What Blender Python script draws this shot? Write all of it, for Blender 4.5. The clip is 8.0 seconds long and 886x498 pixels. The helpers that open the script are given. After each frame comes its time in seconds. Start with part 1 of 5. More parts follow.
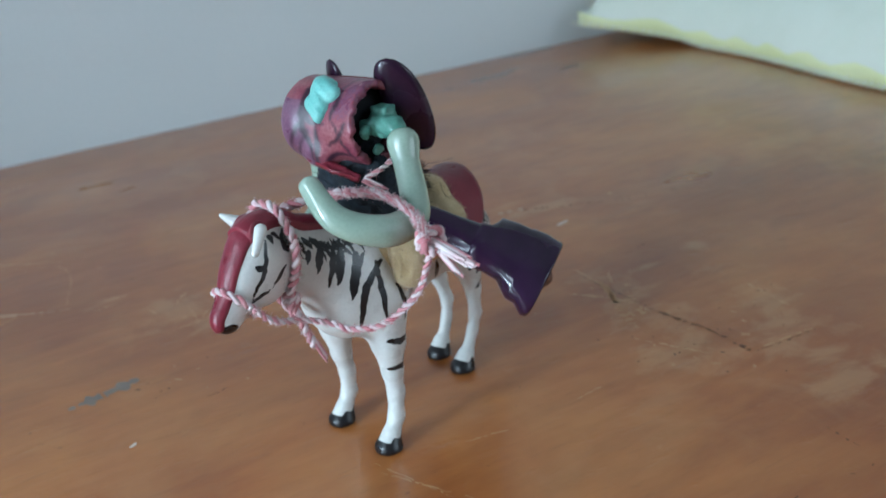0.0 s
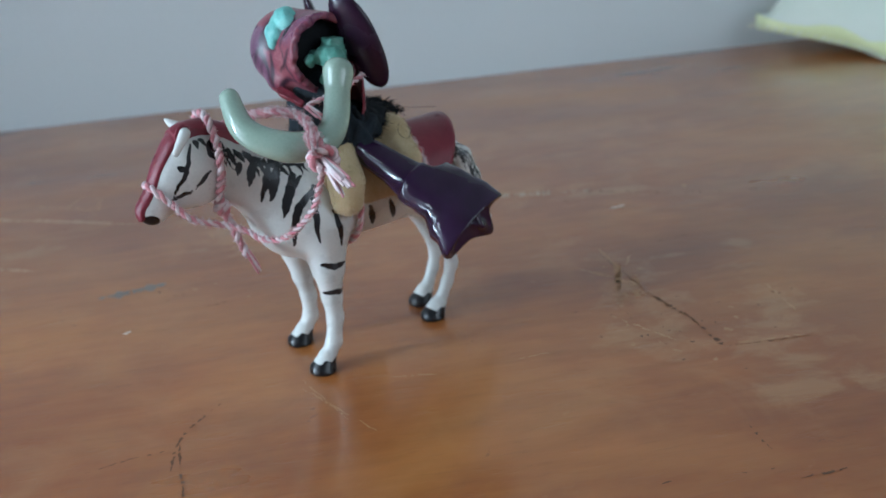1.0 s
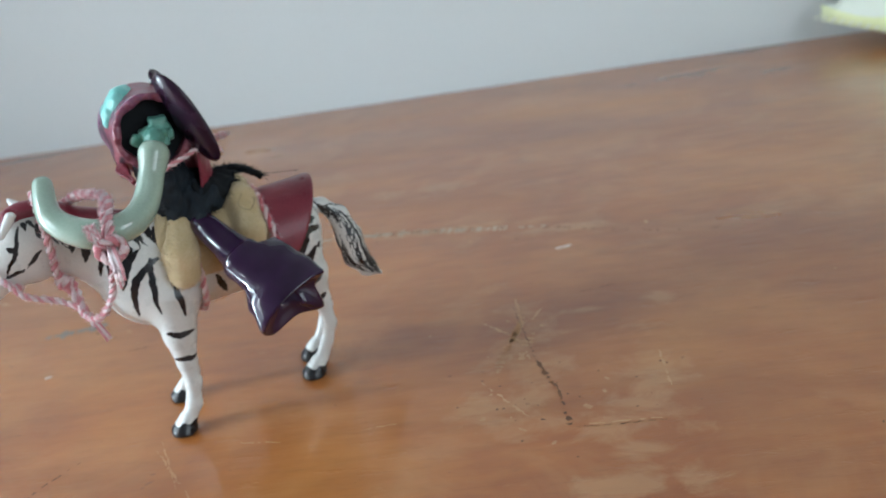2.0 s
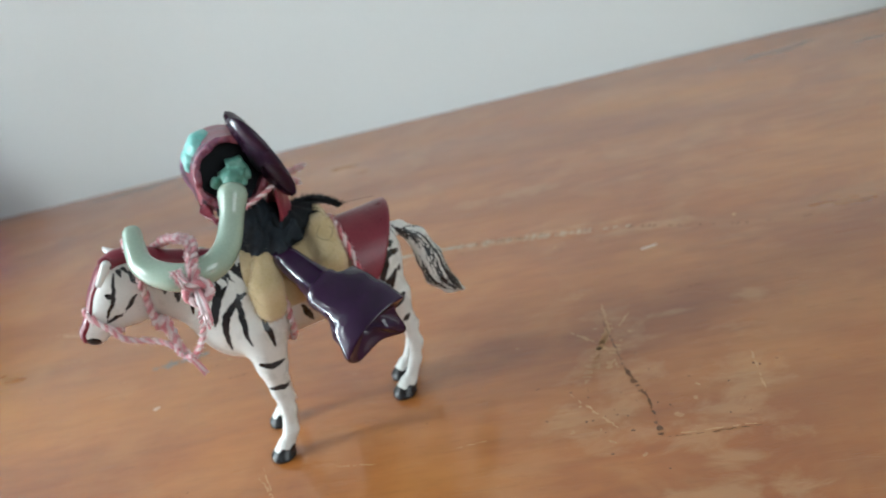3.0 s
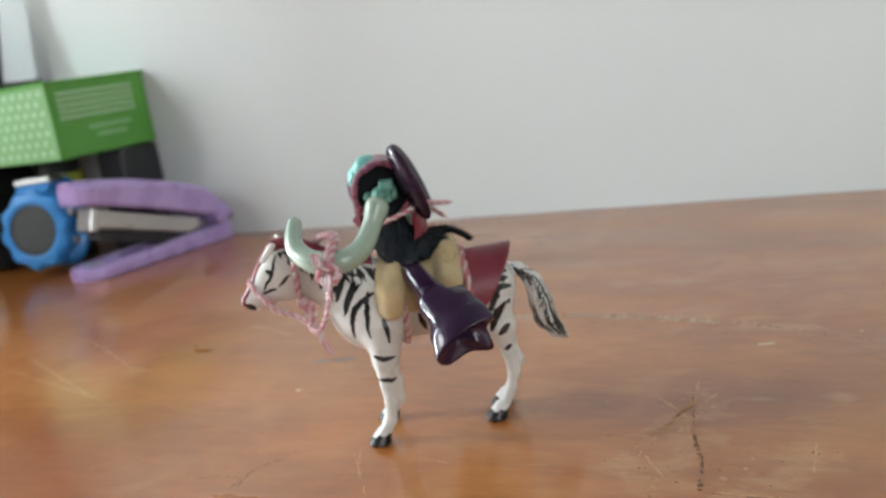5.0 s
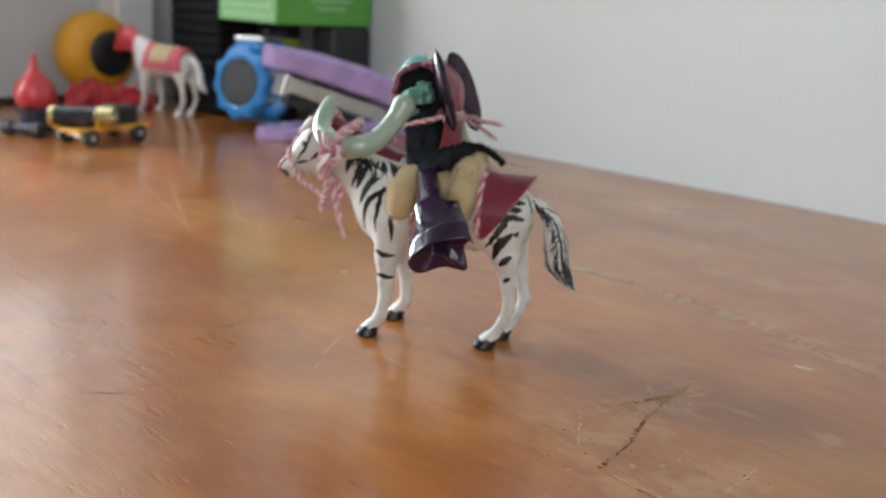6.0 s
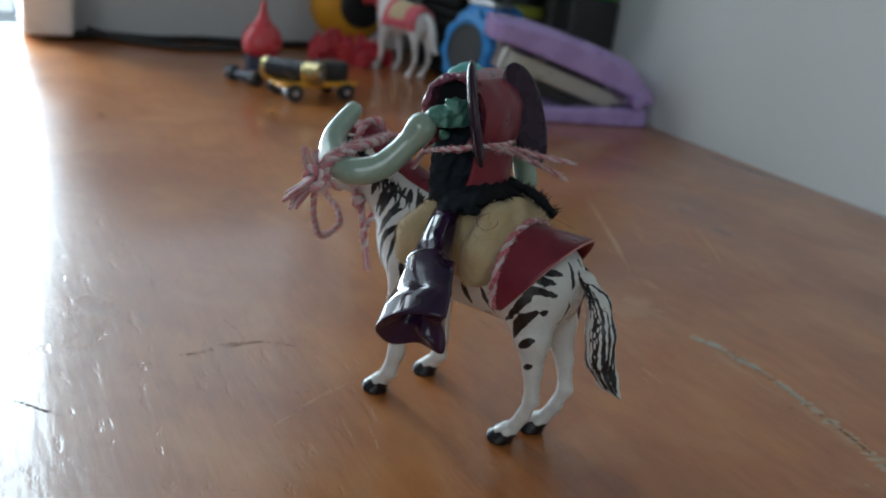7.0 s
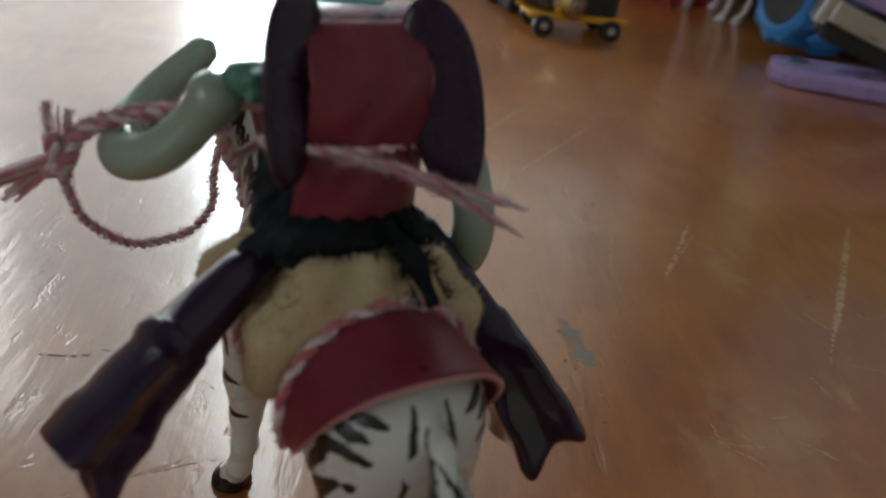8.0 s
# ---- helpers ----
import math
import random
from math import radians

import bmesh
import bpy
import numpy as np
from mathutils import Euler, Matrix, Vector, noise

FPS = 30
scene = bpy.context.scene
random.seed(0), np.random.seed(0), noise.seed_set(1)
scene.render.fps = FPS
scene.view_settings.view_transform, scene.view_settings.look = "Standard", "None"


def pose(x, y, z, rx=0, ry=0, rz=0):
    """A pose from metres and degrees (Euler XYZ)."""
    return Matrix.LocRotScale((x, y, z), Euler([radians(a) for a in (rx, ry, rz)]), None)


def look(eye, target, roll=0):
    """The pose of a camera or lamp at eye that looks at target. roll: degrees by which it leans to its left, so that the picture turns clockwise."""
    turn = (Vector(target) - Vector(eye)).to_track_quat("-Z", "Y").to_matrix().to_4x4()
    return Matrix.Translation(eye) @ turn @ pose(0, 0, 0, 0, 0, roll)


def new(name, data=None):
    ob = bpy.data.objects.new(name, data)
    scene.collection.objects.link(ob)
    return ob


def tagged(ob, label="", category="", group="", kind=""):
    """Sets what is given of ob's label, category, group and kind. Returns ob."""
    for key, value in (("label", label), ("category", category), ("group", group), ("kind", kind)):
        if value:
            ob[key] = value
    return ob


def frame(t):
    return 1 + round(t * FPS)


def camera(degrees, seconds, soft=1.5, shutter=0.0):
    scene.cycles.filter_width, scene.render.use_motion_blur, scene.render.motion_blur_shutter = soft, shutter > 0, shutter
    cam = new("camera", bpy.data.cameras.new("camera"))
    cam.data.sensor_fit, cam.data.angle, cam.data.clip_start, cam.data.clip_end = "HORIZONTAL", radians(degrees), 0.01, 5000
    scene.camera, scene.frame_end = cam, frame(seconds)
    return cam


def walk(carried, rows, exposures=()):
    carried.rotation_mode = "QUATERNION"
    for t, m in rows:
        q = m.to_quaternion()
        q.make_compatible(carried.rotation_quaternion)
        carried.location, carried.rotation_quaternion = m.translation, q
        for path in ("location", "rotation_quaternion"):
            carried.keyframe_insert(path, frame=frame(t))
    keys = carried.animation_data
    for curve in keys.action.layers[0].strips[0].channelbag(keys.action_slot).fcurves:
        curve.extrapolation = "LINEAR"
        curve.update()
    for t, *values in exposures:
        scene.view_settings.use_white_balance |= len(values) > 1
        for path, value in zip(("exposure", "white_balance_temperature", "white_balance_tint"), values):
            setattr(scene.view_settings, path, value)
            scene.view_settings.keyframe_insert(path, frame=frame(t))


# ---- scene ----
cam = camera(52.5, 8.0, soft=1.5, shutter=0.25)
cam.data.dof.use_dof, cam.data.dof.focus_distance, cam.data.dof.aperture_fstop = True, 0.18, 22.0
PATH = [
    (0.0, look((-0.07893, -0.19370, 0.13352), (-0.00202, -0.02891, 0.05029), -6.23)),
    (0.5, look((-0.04409, -0.20903, 0.13329), (0.00657, -0.03092, 0.05770), -8.26)),
    (1.0, look((-0.01490, -0.22729, 0.11328), (0.01087, -0.04410, 0.03726), -4.93)),
    (1.5, look((0.02623, -0.22778, 0.12019), (0.02596, -0.04409, 0.04106), -6.31)),
    (1.7, look((0.04709, -0.22548, 0.12415), (0.04101, -0.04165, 0.04560), -6.82)),
    (2.8, look((0.08420, -0.21468, 0.12749), (0.05291, -0.03249, 0.05115), -16.72)),
    (3.0, look((0.07612, -0.21907, 0.13068), (0.04095, -0.03704, 0.05565), -16.16)),
    (3.5, look((0.08325, -0.22692, 0.13322), (0.04067, -0.04357, 0.06561), -13.64)),
    (4.0, look((0.11172, -0.23770, 0.13203), (0.03490, -0.06539, 0.06563), -11.86)),
    (4.2, look((0.11111, -0.24070, 0.12955), (0.03164, -0.06361, 0.08133), -11.83)),
    (5.3, look((0.11919, -0.25153, 0.11427), (0.03546, -0.07539, 0.06996), -4.93)),
    (5.5, look((0.13383, -0.24232, 0.11204), (0.04255, -0.06999, 0.06767), -0.73)),
    (6.0, look((0.17515, -0.21439, 0.10613), (0.04948, -0.06845, 0.05221), 3.41)),
    (6.5, look((0.18693, -0.16435, 0.12075), (0.04168, -0.04149, 0.05903), 5.20)),
    (7.0, look((0.17359, -0.11616, 0.12021), (0.00978, -0.02420, 0.05159), 6.99)),
    (7.5, look((0.13893, -0.04773, 0.12188), (-0.03507, 0.00746, 0.04017), 9.61)),
    (8.0, look((0.10204, -0.00150, 0.11400), (-0.07492, 0.01176, 0.02175), 8.37)),
]
EXPOSURES = [(0.0, -0.98, 5450, 1), (0.5, -1.05, 5400, 3), (1.0, -1.05, 5450, 3), (1.5, -0.76, 5700, 4), (3.0, -0.4, 6300, 4), (3.5, -0.52, 6450, 5), (4.0, -0.4, 6550, 5), (5.5, -0.47, 6700, 9),
             (6.5, -0.55, 6400, 6), (7.0, -1.45, 5950, 4), (7.5, -2.22, 5600, -2), (8.0, -1.82, 6650, 6)]
walk(cam, PATH, EXPOSURES)

# ---- world, lamps and exposure ----
WALL_Y, LEFT_X, RIGHT_X, FRONT_Y = 0.312, -0.605, 2.4, -1.6
FLOOR_Z, CEIL_Z = -0.75, 1.75
world = bpy.data.worlds.new("world")
scene.world = world
world.use_nodes = True
sky = world.node_tree.nodes.new("ShaderNodeTexSky")
sky.sky_type, sky.sun_disc, sky.sun_elevation, sky.sun_rotation = "NISHITA", False, radians(35), radians(250)
world.node_tree.nodes["Background"].inputs["Strength"].default_value = 0.1
world.node_tree.links.new(sky.outputs[0], world.node_tree.nodes["Background"].inputs[0])


def window_lamp(name, m, wide, high, watts, colour):
    data = bpy.data.lights.new(name, "AREA")
    data.shape, data.size, data.size_y, data.energy, data.color = "RECTANGLE", wide, high, watts, colour
    ob = new(name, data)
    ob.matrix_world = m
    return ob


# the window at the table's end: a clear bright strip beside its post, duller glass beyond it; and the wide one across the room
window_lamp("window_gap_light", look((LEFT_X - 0.05, -0.12, 0.115), (0.4, -0.12, 0.115)), 0.09, 0.2, 5.8, (0.83, 0.94, 1.0))
window_lamp("window_pane_light", look((LEFT_X - 0.05, -0.12, 0.43), (0.4, -0.12, 0.43)), 0.09, 0.42, 4.0, (0.83, 0.94, 1.0))
window_lamp("window_key_light", look((LEFT_X - 0.05, -0.41, 0.36), (0.0, 0.0, 0.1)), 0.09, 0.3, 1.6, (0.95, 0.98, 1.0))
window_lamp("window_light", look((LEFT_X - 0.06, -0.318, 0.33), (0.4, -0.318, 0.33)), 0.29, 0.64, 1.1, (0.86, 0.945, 1.0))
window_lamp("front_window_light", look((1.55, FRONT_Y + 0.03, 0.825), (0.4, 0.2, 0.2)), 1.35, 1.1, 26.0, (0.95, 0.98, 1.0))


# ---- materials ----
def surface(name, colours, rough=(0.5, 0.6), scale=40.0, fine=400.0, bump=0.1, metal=0.0, stretch=(1, 1, 1), coat=0.0, coat_rough=0.08, sheen=0.0, contrast=(0.3, 0.7), spec=0.5):
    """A procedural surface: colours over a coarse and a fine noise, in metres, with relief and uneven gloss."""
    m = bpy.data.materials.new(name)
    m.use_nodes = True
    n, link = m.node_tree.nodes, m.node_tree.links.new
    b = n["Principled BSDF"]
    at = n.new("ShaderNodeTexCoord")
    mp = n.new("ShaderNodeMapping")
    mp.inputs["Scale"].default_value = stretch
    link(at.outputs["Object"], mp.inputs["Vector"])
    big, small = n.new("ShaderNodeTexNoise"), n.new("ShaderNodeTexNoise")
    big.inputs["Scale"].default_value, big.inputs["Detail"].default_value = scale, 5
    small.inputs["Scale"].default_value, small.inputs["Detail"].default_value = fine, 3
    mix = n.new("ShaderNodeMath")
    mix.operation = "MULTIPLY_ADD"
    mix.inputs[1].default_value = 0.35
    off = n.new("ShaderNodeMath")
    off.operation = "MULTIPLY_ADD"
    off.inputs[1].default_value, off.inputs[2].default_value = 0.65, 0.0
    for tex in (big, small):
        link(mp.outputs[0], tex.inputs["Vector"])
    link(big.outputs[0], off.inputs[0])
    link(small.outputs[0], mix.inputs[0])
    link(off.outputs[0], mix.inputs[2])
    ramp = n.new("ShaderNodeValToRGB")
    link(mix.outputs[0], ramp.inputs[0])
    e = ramp.color_ramp.elements
    e[0].position, e[1].position = contrast
    e[0].color, e[1].color = (*colours[0], 1), (*colours[-1], 1)
    for k, c in enumerate(colours[1:-1], 1):
        e.new(contrast[0] + (contrast[1] - contrast[0]) * k / (len(colours) - 1)).color = (*c, 1)
    link(ramp.outputs[0], b.inputs["Base Color"])
    gloss = n.new("ShaderNodeMapRange")
    gloss.inputs[1].default_value, gloss.inputs[2].default_value = 0.3, 0.7
    gloss.inputs[3].default_value, gloss.inputs[4].default_value = rough
    link(big.outputs[0], gloss.inputs[0])
    link(gloss.outputs[0], b.inputs["Roughness"])
    b.inputs["Metallic"].default_value = metal
    b.inputs["Coat Weight"].default_value, b.inputs["Coat Roughness"].default_value = coat, coat_rough
    b.inputs["Sheen Weight"].default_value = sheen
    b.inputs["Specular IOR Level"].default_value = spec
    if bump:
        bp = n.new("ShaderNodeBump")
        bp.inputs["Strength"].default_value, bp.inputs["Distance"].default_value = bump, 0.0004
        link(small.outputs[0], bp.inputs["Height"])
        link(bp.outputs[0], b.inputs["Normal"])
    return m


def inked(m, ink=(0.012, 0.011, 0.013), soft=0.1):
    """Lays brush strokes over a surface where the mesh's ink value is above zero."""
    n, link = m.node_tree.nodes, m.node_tree.links.new
    b = n["Principled BSDF"]
    under = b.inputs["Base Color"].links[0].from_socket
    at = n.new("ShaderNodeAttribute")
    at.attribute_name = "ink"
    edge = n.new("ShaderNodeMapRange")
    edge.inputs[1].default_value, edge.inputs[2].default_value = -0.5 * soft, soft
    link(at.outputs["Fac"], edge.inputs[0])
    mix = n.new("ShaderNodeMix")
    mix.data_type = "RGBA"
    link(edge.outputs[0], mix.inputs["Factor"])
    link(under, mix.inputs["A"])
    mix.inputs["B"].default_value = (*ink, 1)
    link(mix.outputs["Result"], b.inputs["Base Color"])
    return m


def wood_top(name):
    """Old varnished wood: long grain, cloudy lighter and redder areas, uneven gloss and a slightly wavy finish."""
    m = surface(name, ((0.225, 0.062, 0.012), (0.362, 0.115, 0.024), (0.455, 0.172, 0.042)), (0.26, 0.4), 3.0, 26.0, 0.0, stretch=(2.4, 8, 8), contrast=(0.28, 0.72), spec=0.48)
    n, link = m.node_tree.nodes, m.node_tree.links.new
    b = n["Principled BSDF"]
    at = n.new("ShaderNodeTexCoord")

    def cloud(scale, detail, stretch=(1, 1, 1), shift=0.0, twist=0.0, rough=0.55):
        mp, tex = n.new("ShaderNodeMapping"), n.new("ShaderNodeTexNoise")
        mp.inputs["Scale"].default_value, mp.inputs["Location"].default_value = stretch, (shift, shift * 0.7, 0)
        tex.inputs["Scale"].default_value, tex.inputs["Detail"].default_value, tex.inputs["Distortion"].default_value, tex.inputs["Roughness"].default_value = scale, detail, twist, rough
        link(at.outputs["Object"], mp.inputs["Vector"])
        link(mp.outputs[0], tex.inputs["Vector"])
        return tex.outputs[0]

    def ranged(value, a, b, c, d):
        r = n.new("ShaderNodeMapRange")
        r.inputs[1].default_value, r.inputs[2].default_value, r.inputs[3].default_value, r.inputs[4].default_value = a, b, c, d
        link(value, r.inputs[0])
        return r.outputs[0]

    def over(under, factor, colour):
        mix = n.new("ShaderNodeMix")
        mix.data_type = "RGBA"
        mix.inputs["B"].default_value = (*colour, 1)
        link(factor, mix.inputs["Factor"])
        link(under, mix.inputs["A"])
        return mix.outputs["Result"]

    colour = b.inputs["Base Color"].links[0].from_socket
    worn, pores, streaks = cloud(13.0, 7, twist=0.8), cloud(1.0, 5, (90, 620, 600), 3.1, 0.6), cloud(1.0, 6, (14, 70, 70), 7.7, 1.2)
    colour = over(colour, ranged(worn, 0.45, 0.72, 0.0, 0.6), (0.53, 0.228, 0.062))
    colour = over(colour, ranged(cloud(6.0, 6, (1, 1.6, 1), 5.3, 0.6), 0.46, 0.7, 0.0, 0.75), (0.205, 0.051, 0.011))
    colour = over(colour, ranged(streaks, 0.5, 0.75, 0.0, 0.3), (0.24, 0.08, 0.018))
    colour = over(colour, ranged(cloud(26.0, 8, twist=1.0, shift=1.7), 0.52, 0.74, 0.0, 0.4), (0.49, 0.24, 0.092))
    # scuffed spots: (place, reach) in metres
    wear = None
    for x, y, rx, ry in ((0.072, -0.008, 0.016, 0.034), (0.088, -0.042, 0.03, 0.013), (0.103, -0.02, 0.012, 0.026), (0.064, -0.03, 0.016, 0.016), (0.045, 0.092, 0.08, 0.004), (0.09, 0.079, 0.03, 0.005), (-0.17, 0.034, 0.026, 0.01),
                         (0.072, 0.0205, 0.009, 0.008), (0.065, 0.038, 0.009, 0.005), (0.091, 0.015, 0.009, 0.003), (0.113, 0.017, 0.007, 0.006), (0.106, -0.026, 0.006, 0.012), (0.093, -0.054, 0.01, 0.006),
                         (0.103, -0.066, 0.01, 0.008), (0.089, -0.065, 0.018, 0.008), (-0.125, 0.097, 0.018, 0.012), (-0.045, 0.082, 0.01, 0.025), (-0.066, 0.107, 0.015, 0.008), (0.04, 0.14, 0.03, 0.01), (-0.047, 0.078, 0.018, 0.016), (-0.05, 0.091, 0.01, 0.01)):
        mp, far = n.new("ShaderNodeMapping"), n.new("ShaderNodeVectorMath")
        mp.inputs["Location"].default_value, mp.inputs["Scale"].default_value = (-x / rx, -y / ry, 0), (1 / rx, 1 / ry, 0)
        far.operation = "LENGTH"
        link(at.outputs["Object"], mp.inputs["Vector"])
        link(mp.outputs[0], far.inputs[0])
        spot = ranged(far.outputs["Value"], 0.2, 1.2, 1.0, 0.0)
        if wear is None:
            wear = spot
        else:
            most = n.new("ShaderNodeMath")
            most.operation = "MAXIMUM"
            link(wear, most.inputs[0])
            link(spot, most.inputs[1])
            wear = most.outputs[0]
    flakes = n.new("ShaderNodeMath")
    flakes.operation = "MULTIPLY_ADD"
    flakes.inputs[1].default_value = 0.3
    link(wear, flakes.inputs[0])
    link(cloud(95.0, 9, (0.7, 1, 1), 2.2, 0.5, 0.64), flakes.inputs[2])
    bare = ranged(flakes.outputs[0], 0.64, 0.82, 0.0, 0.36)
    colour = over(colour, bare, (0.52, 0.31, 0.15))
    colour = over(colour, ranged(cloud(210.0, 6, (0.7, 1, 1), 6.1, 1.0, 0.65), 0.68, 0.74, 0.0, 0.6), (0.12, 0.045, 0.02))
    colour = over(colour, ranged(pores, 0.58, 0.8, 0.0, 0.3), (0.14, 0.045, 0.014))
    link(colour, b.inputs["Base Color"])
    b.inputs["Coat Weight"].default_value = 0.65
    link(ranged(cloud(22.0, 6, (1, 1.5, 1), 9.9), 0.35, 0.7, 0.07, 0.18), b.inputs["Coat Roughness"])
    wave, fine = n.new("ShaderNodeBump"), n.new("ShaderNodeBump")
    wave.inputs["Strength"].default_value, wave.inputs["Distance"].default_value = 0.12, 0.0014
    fine.inputs["Strength"].default_value, fine.inputs["Distance"].default_value = 0.10, 0.0003
    link(cloud(70.0, 5, (0.6, 1, 1), 4.4, 0.5), wave.inputs["Height"])
    link(pores, fine.inputs["Height"])
    pits = n.new("ShaderNodeBump")
    pits.inputs["Strength"].default_value, pits.inputs["Distance"].default_value = 0.2, 0.0004
    pits.invert = True
    link(ranged(cloud(190.0, 4, (0.4, 1, 1), 8.3, 0.2, 0.6), 0.6, 0.72, 0.0, 1.0), pits.inputs["Height"])
    brush = n.new("ShaderNodeBump")
    brush.inputs["Strength"].default_value, brush.inputs["Distance"].default_value = 0.15, 0.0005
    link(cloud(1.0, 4, (30, 300, 300), 5.9, 0.4), brush.inputs["Height"])
    link(wave.outputs[0], brush.inputs["Normal"])
    link(brush.outputs[0], pits.inputs["Normal"])
    link(pits.outputs[0], fine.inputs["Normal"])
    link(fine.outputs[0], b.inputs["Normal"])
    link(fine.outputs[0], b.inputs["Coat Normal"])
    return m


WOOD = wood_top("varnished_wood")
PALE_SCRATCH = surface("bare_wood", ((0.40, 0.20, 0.085), (0.52, 0.31, 0.16)), (0.5, 0.7), 300, 3000)
DARK_SCRATCH = surface("dirt_in_crack", ((0.08, 0.036, 0.018), (0.2, 0.085, 0.032)), (0.6, 0.8), 300, 3000)
WORN_WOOD = surface("worn_varnish", ((0.34, 0.15, 0.055), (0.48, 0.27, 0.125)), (0.4, 0.6), 120, 900)
SEAM = surface("seam_filler", ((0.36, 0.24, 0.15), (0.50, 0.38, 0.27)), (0.5, 0.7), 120, 2500, 0.3)
DUSTY_SCRATCH = surface("dusty_scratch", ((0.42, 0.26, 0.14), (0.54, 0.38, 0.25)), (0.5, 0.7), 300, 3000)
FILLER = surface("grey_green_filler", ((0.31, 0.28, 0.215), (0.43, 0.39, 0.315)), (0.5, 0.7), 160, 2500, 0.3)
CHIP = surface("cream_paint", ((0.62, 0.50, 0.42), (0.74, 0.64, 0.56)), (0.5, 0.7), 300, 2000)
GREY_STAIN = surface("grey_stain", ((0.18, 0.142, 0.12), (0.26, 0.21, 0.18)), (0.4, 0.6), 200, 3000)
WALL = surface("painted_wall", ((0.63, 0.65, 0.65), (0.69, 0.71, 0.71)), (0.6, 0.75), 3.0, 500, 0.15)
SIDE_WALL = surface("grey_painted_wall", ((0.50, 0.51, 0.52), (0.58, 0.59, 0.6)), (0.55, 0.7), 4.0, 500, 0.12)
WHITE_FRAME = surface("white_gloss_paint", ((0.72, 0.73, 0.73), (0.8, 0.8, 0.79)), (0.25, 0.4), 20, 500, 0.1)
FLOOR_M = surface("floor_boards", ((0.12, 0.07, 0.04), (0.22, 0.13, 0.08)), (0.4, 0.6), 3, 60, 0.1, stretch=(1, 8, 8))
ZEBRA = inked(surface("white_toy_paint", ((0.62, 0.61, 0.585), (0.73, 0.72, 0.69)), (0.22, 0.4), 150, 1500, 0.12))
PLAIN_HORSE = surface("white_toy_plastic", ((0.68, 0.66, 0.64), (0.78, 0.76, 0.75)), (0.4, 0.55), 150, 1500, 0.1)
MAROON = inked(surface("maroon_leatherette", ((0.150, 0.014, 0.028), (0.235, 0.030, 0.048)), (0.26, 0.4), 120, 1800, 0.25, spec=0.4))
HOOD_RED = inked(surface("worn_red_hood", ((0.15, 0.06, 0.12), (0.23, 0.05, 0.075), (0.37, 0.15, 0.16)), (0.25, 0.45), 110, 1500, 0.3), (0.035, 0.012, 0.025), 0.5)
MAUVE = inked(surface("worn_mauve_hood", ((0.11, 0.05, 0.10), (0.19, 0.085, 0.14), (0.30, 0.17, 0.22)), (0.25, 0.42), 130, 1500, 0.3), (0.03, 0.012, 0.025), 0.5)
HORSE_RED = surface("bright_red_cloth", ((0.52, 0.07, 0.11), (0.68, 0.17, 0.2)), (0.7, 0.9), 120, 2500, 0.4)
PAPER_EDGE = surface("pink_cut_edge", ((0.55, 0.25, 0.24), (0.68, 0.38, 0.36)), (0.7, 0.8), 300, 3000)
PURPLE = surface("glossy_purple_plastic", ((0.017, 0.006, 0.022), (0.034, 0.013, 0.043)), (0.12, 0.22), 120, 260, 0.35, coat=0.75, coat_rough=0.05, spec=0.1)
EAR_M = surface("dark_purple_plastic", ((0.018, 0.006, 0.016), (0.034, 0.013, 0.033)), (0.2, 0.32), 120, 1500, 0.08, coat=0.12, spec=0.3)
BLACK_CLOTH = surface("black_cloth", ((0.004, 0.005, 0.006), (0.013, 0.015, 0.018)), (0.75, 0.95), 500, 3500, 0.6, spec=0.25)
NAVY = surface("blue_black_tape", ((0.004, 0.007, 0.011), (0.018, 0.025, 0.034)), (0.55, 0.85), 400, 2500, 0.7, spec=0.3)
TEAL = surface("teal_modelling_clay", ((0.06, 0.18, 0.14), (0.16, 0.35, 0.28)), (0.3, 0.45), 300, 2000, 0.3)
AQUA = surface("pale_aqua_clay", ((0.13, 0.44, 0.40), (0.30, 0.63, 0.58)), (0.3, 0.45), 300, 2000, 0.4)
HORN = surface("pale_grey_green_plastic", ((0.27, 0.36, 0.285), (0.36, 0.45, 0.365)), (0.14, 0.22), 90, 1500, 0.02, coat=0.6, coat_rough=0.04)
FLEECE = surface("tan_sponge", ((0.48, 0.34, 0.16), (0.66, 0.53, 0.33)), (0.8, 0.95), 160, 2600, 0.5, sheen=0.25)
PINK_YARN = surface("pink_yarn", ((0.58, 0.15, 0.19), (0.70, 0.29, 0.32), (0.82, 0.54, 0.56)), (0.8, 0.95), 260, 5000, 0.5, sheen=0.3)
RED_YARN = surface("red_yarn", ((0.48, 0.05, 0.08), (0.60, 0.14, 0.17), (0.76, 0.38, 0.40)), (0.8, 0.95), 260, 5000, 0.5, sheen=0.3)
WHITE_YARN = surface("white_yarn", ((0.76, 0.46, 0.48), (0.86, 0.70, 0.71), (0.91, 0.86, 0.86)), (0.8, 0.95), 260, 5000, 0.5, sheen=0.3)
for yarn in (PINK_YARN, WHITE_YARN):
    # light also comes through the loose fibres
    n, link = yarn.node_tree.nodes, yarn.node_tree.links.new
    through_light, both = n.new("ShaderNodeBsdfTranslucent"), n.new("ShaderNodeMixShader")
    both.inputs[0].default_value = 0.1
    link(n["Principled BSDF"].inputs["Base Color"].links[0].from_socket, through_light.inputs["Color"])
    link(n["Principled BSDF"].outputs[0], both.inputs[1])
    link(through_light.outputs[0], both.inputs[2])
    link(both.outputs[0], n["Material Output"].inputs["Surface"])
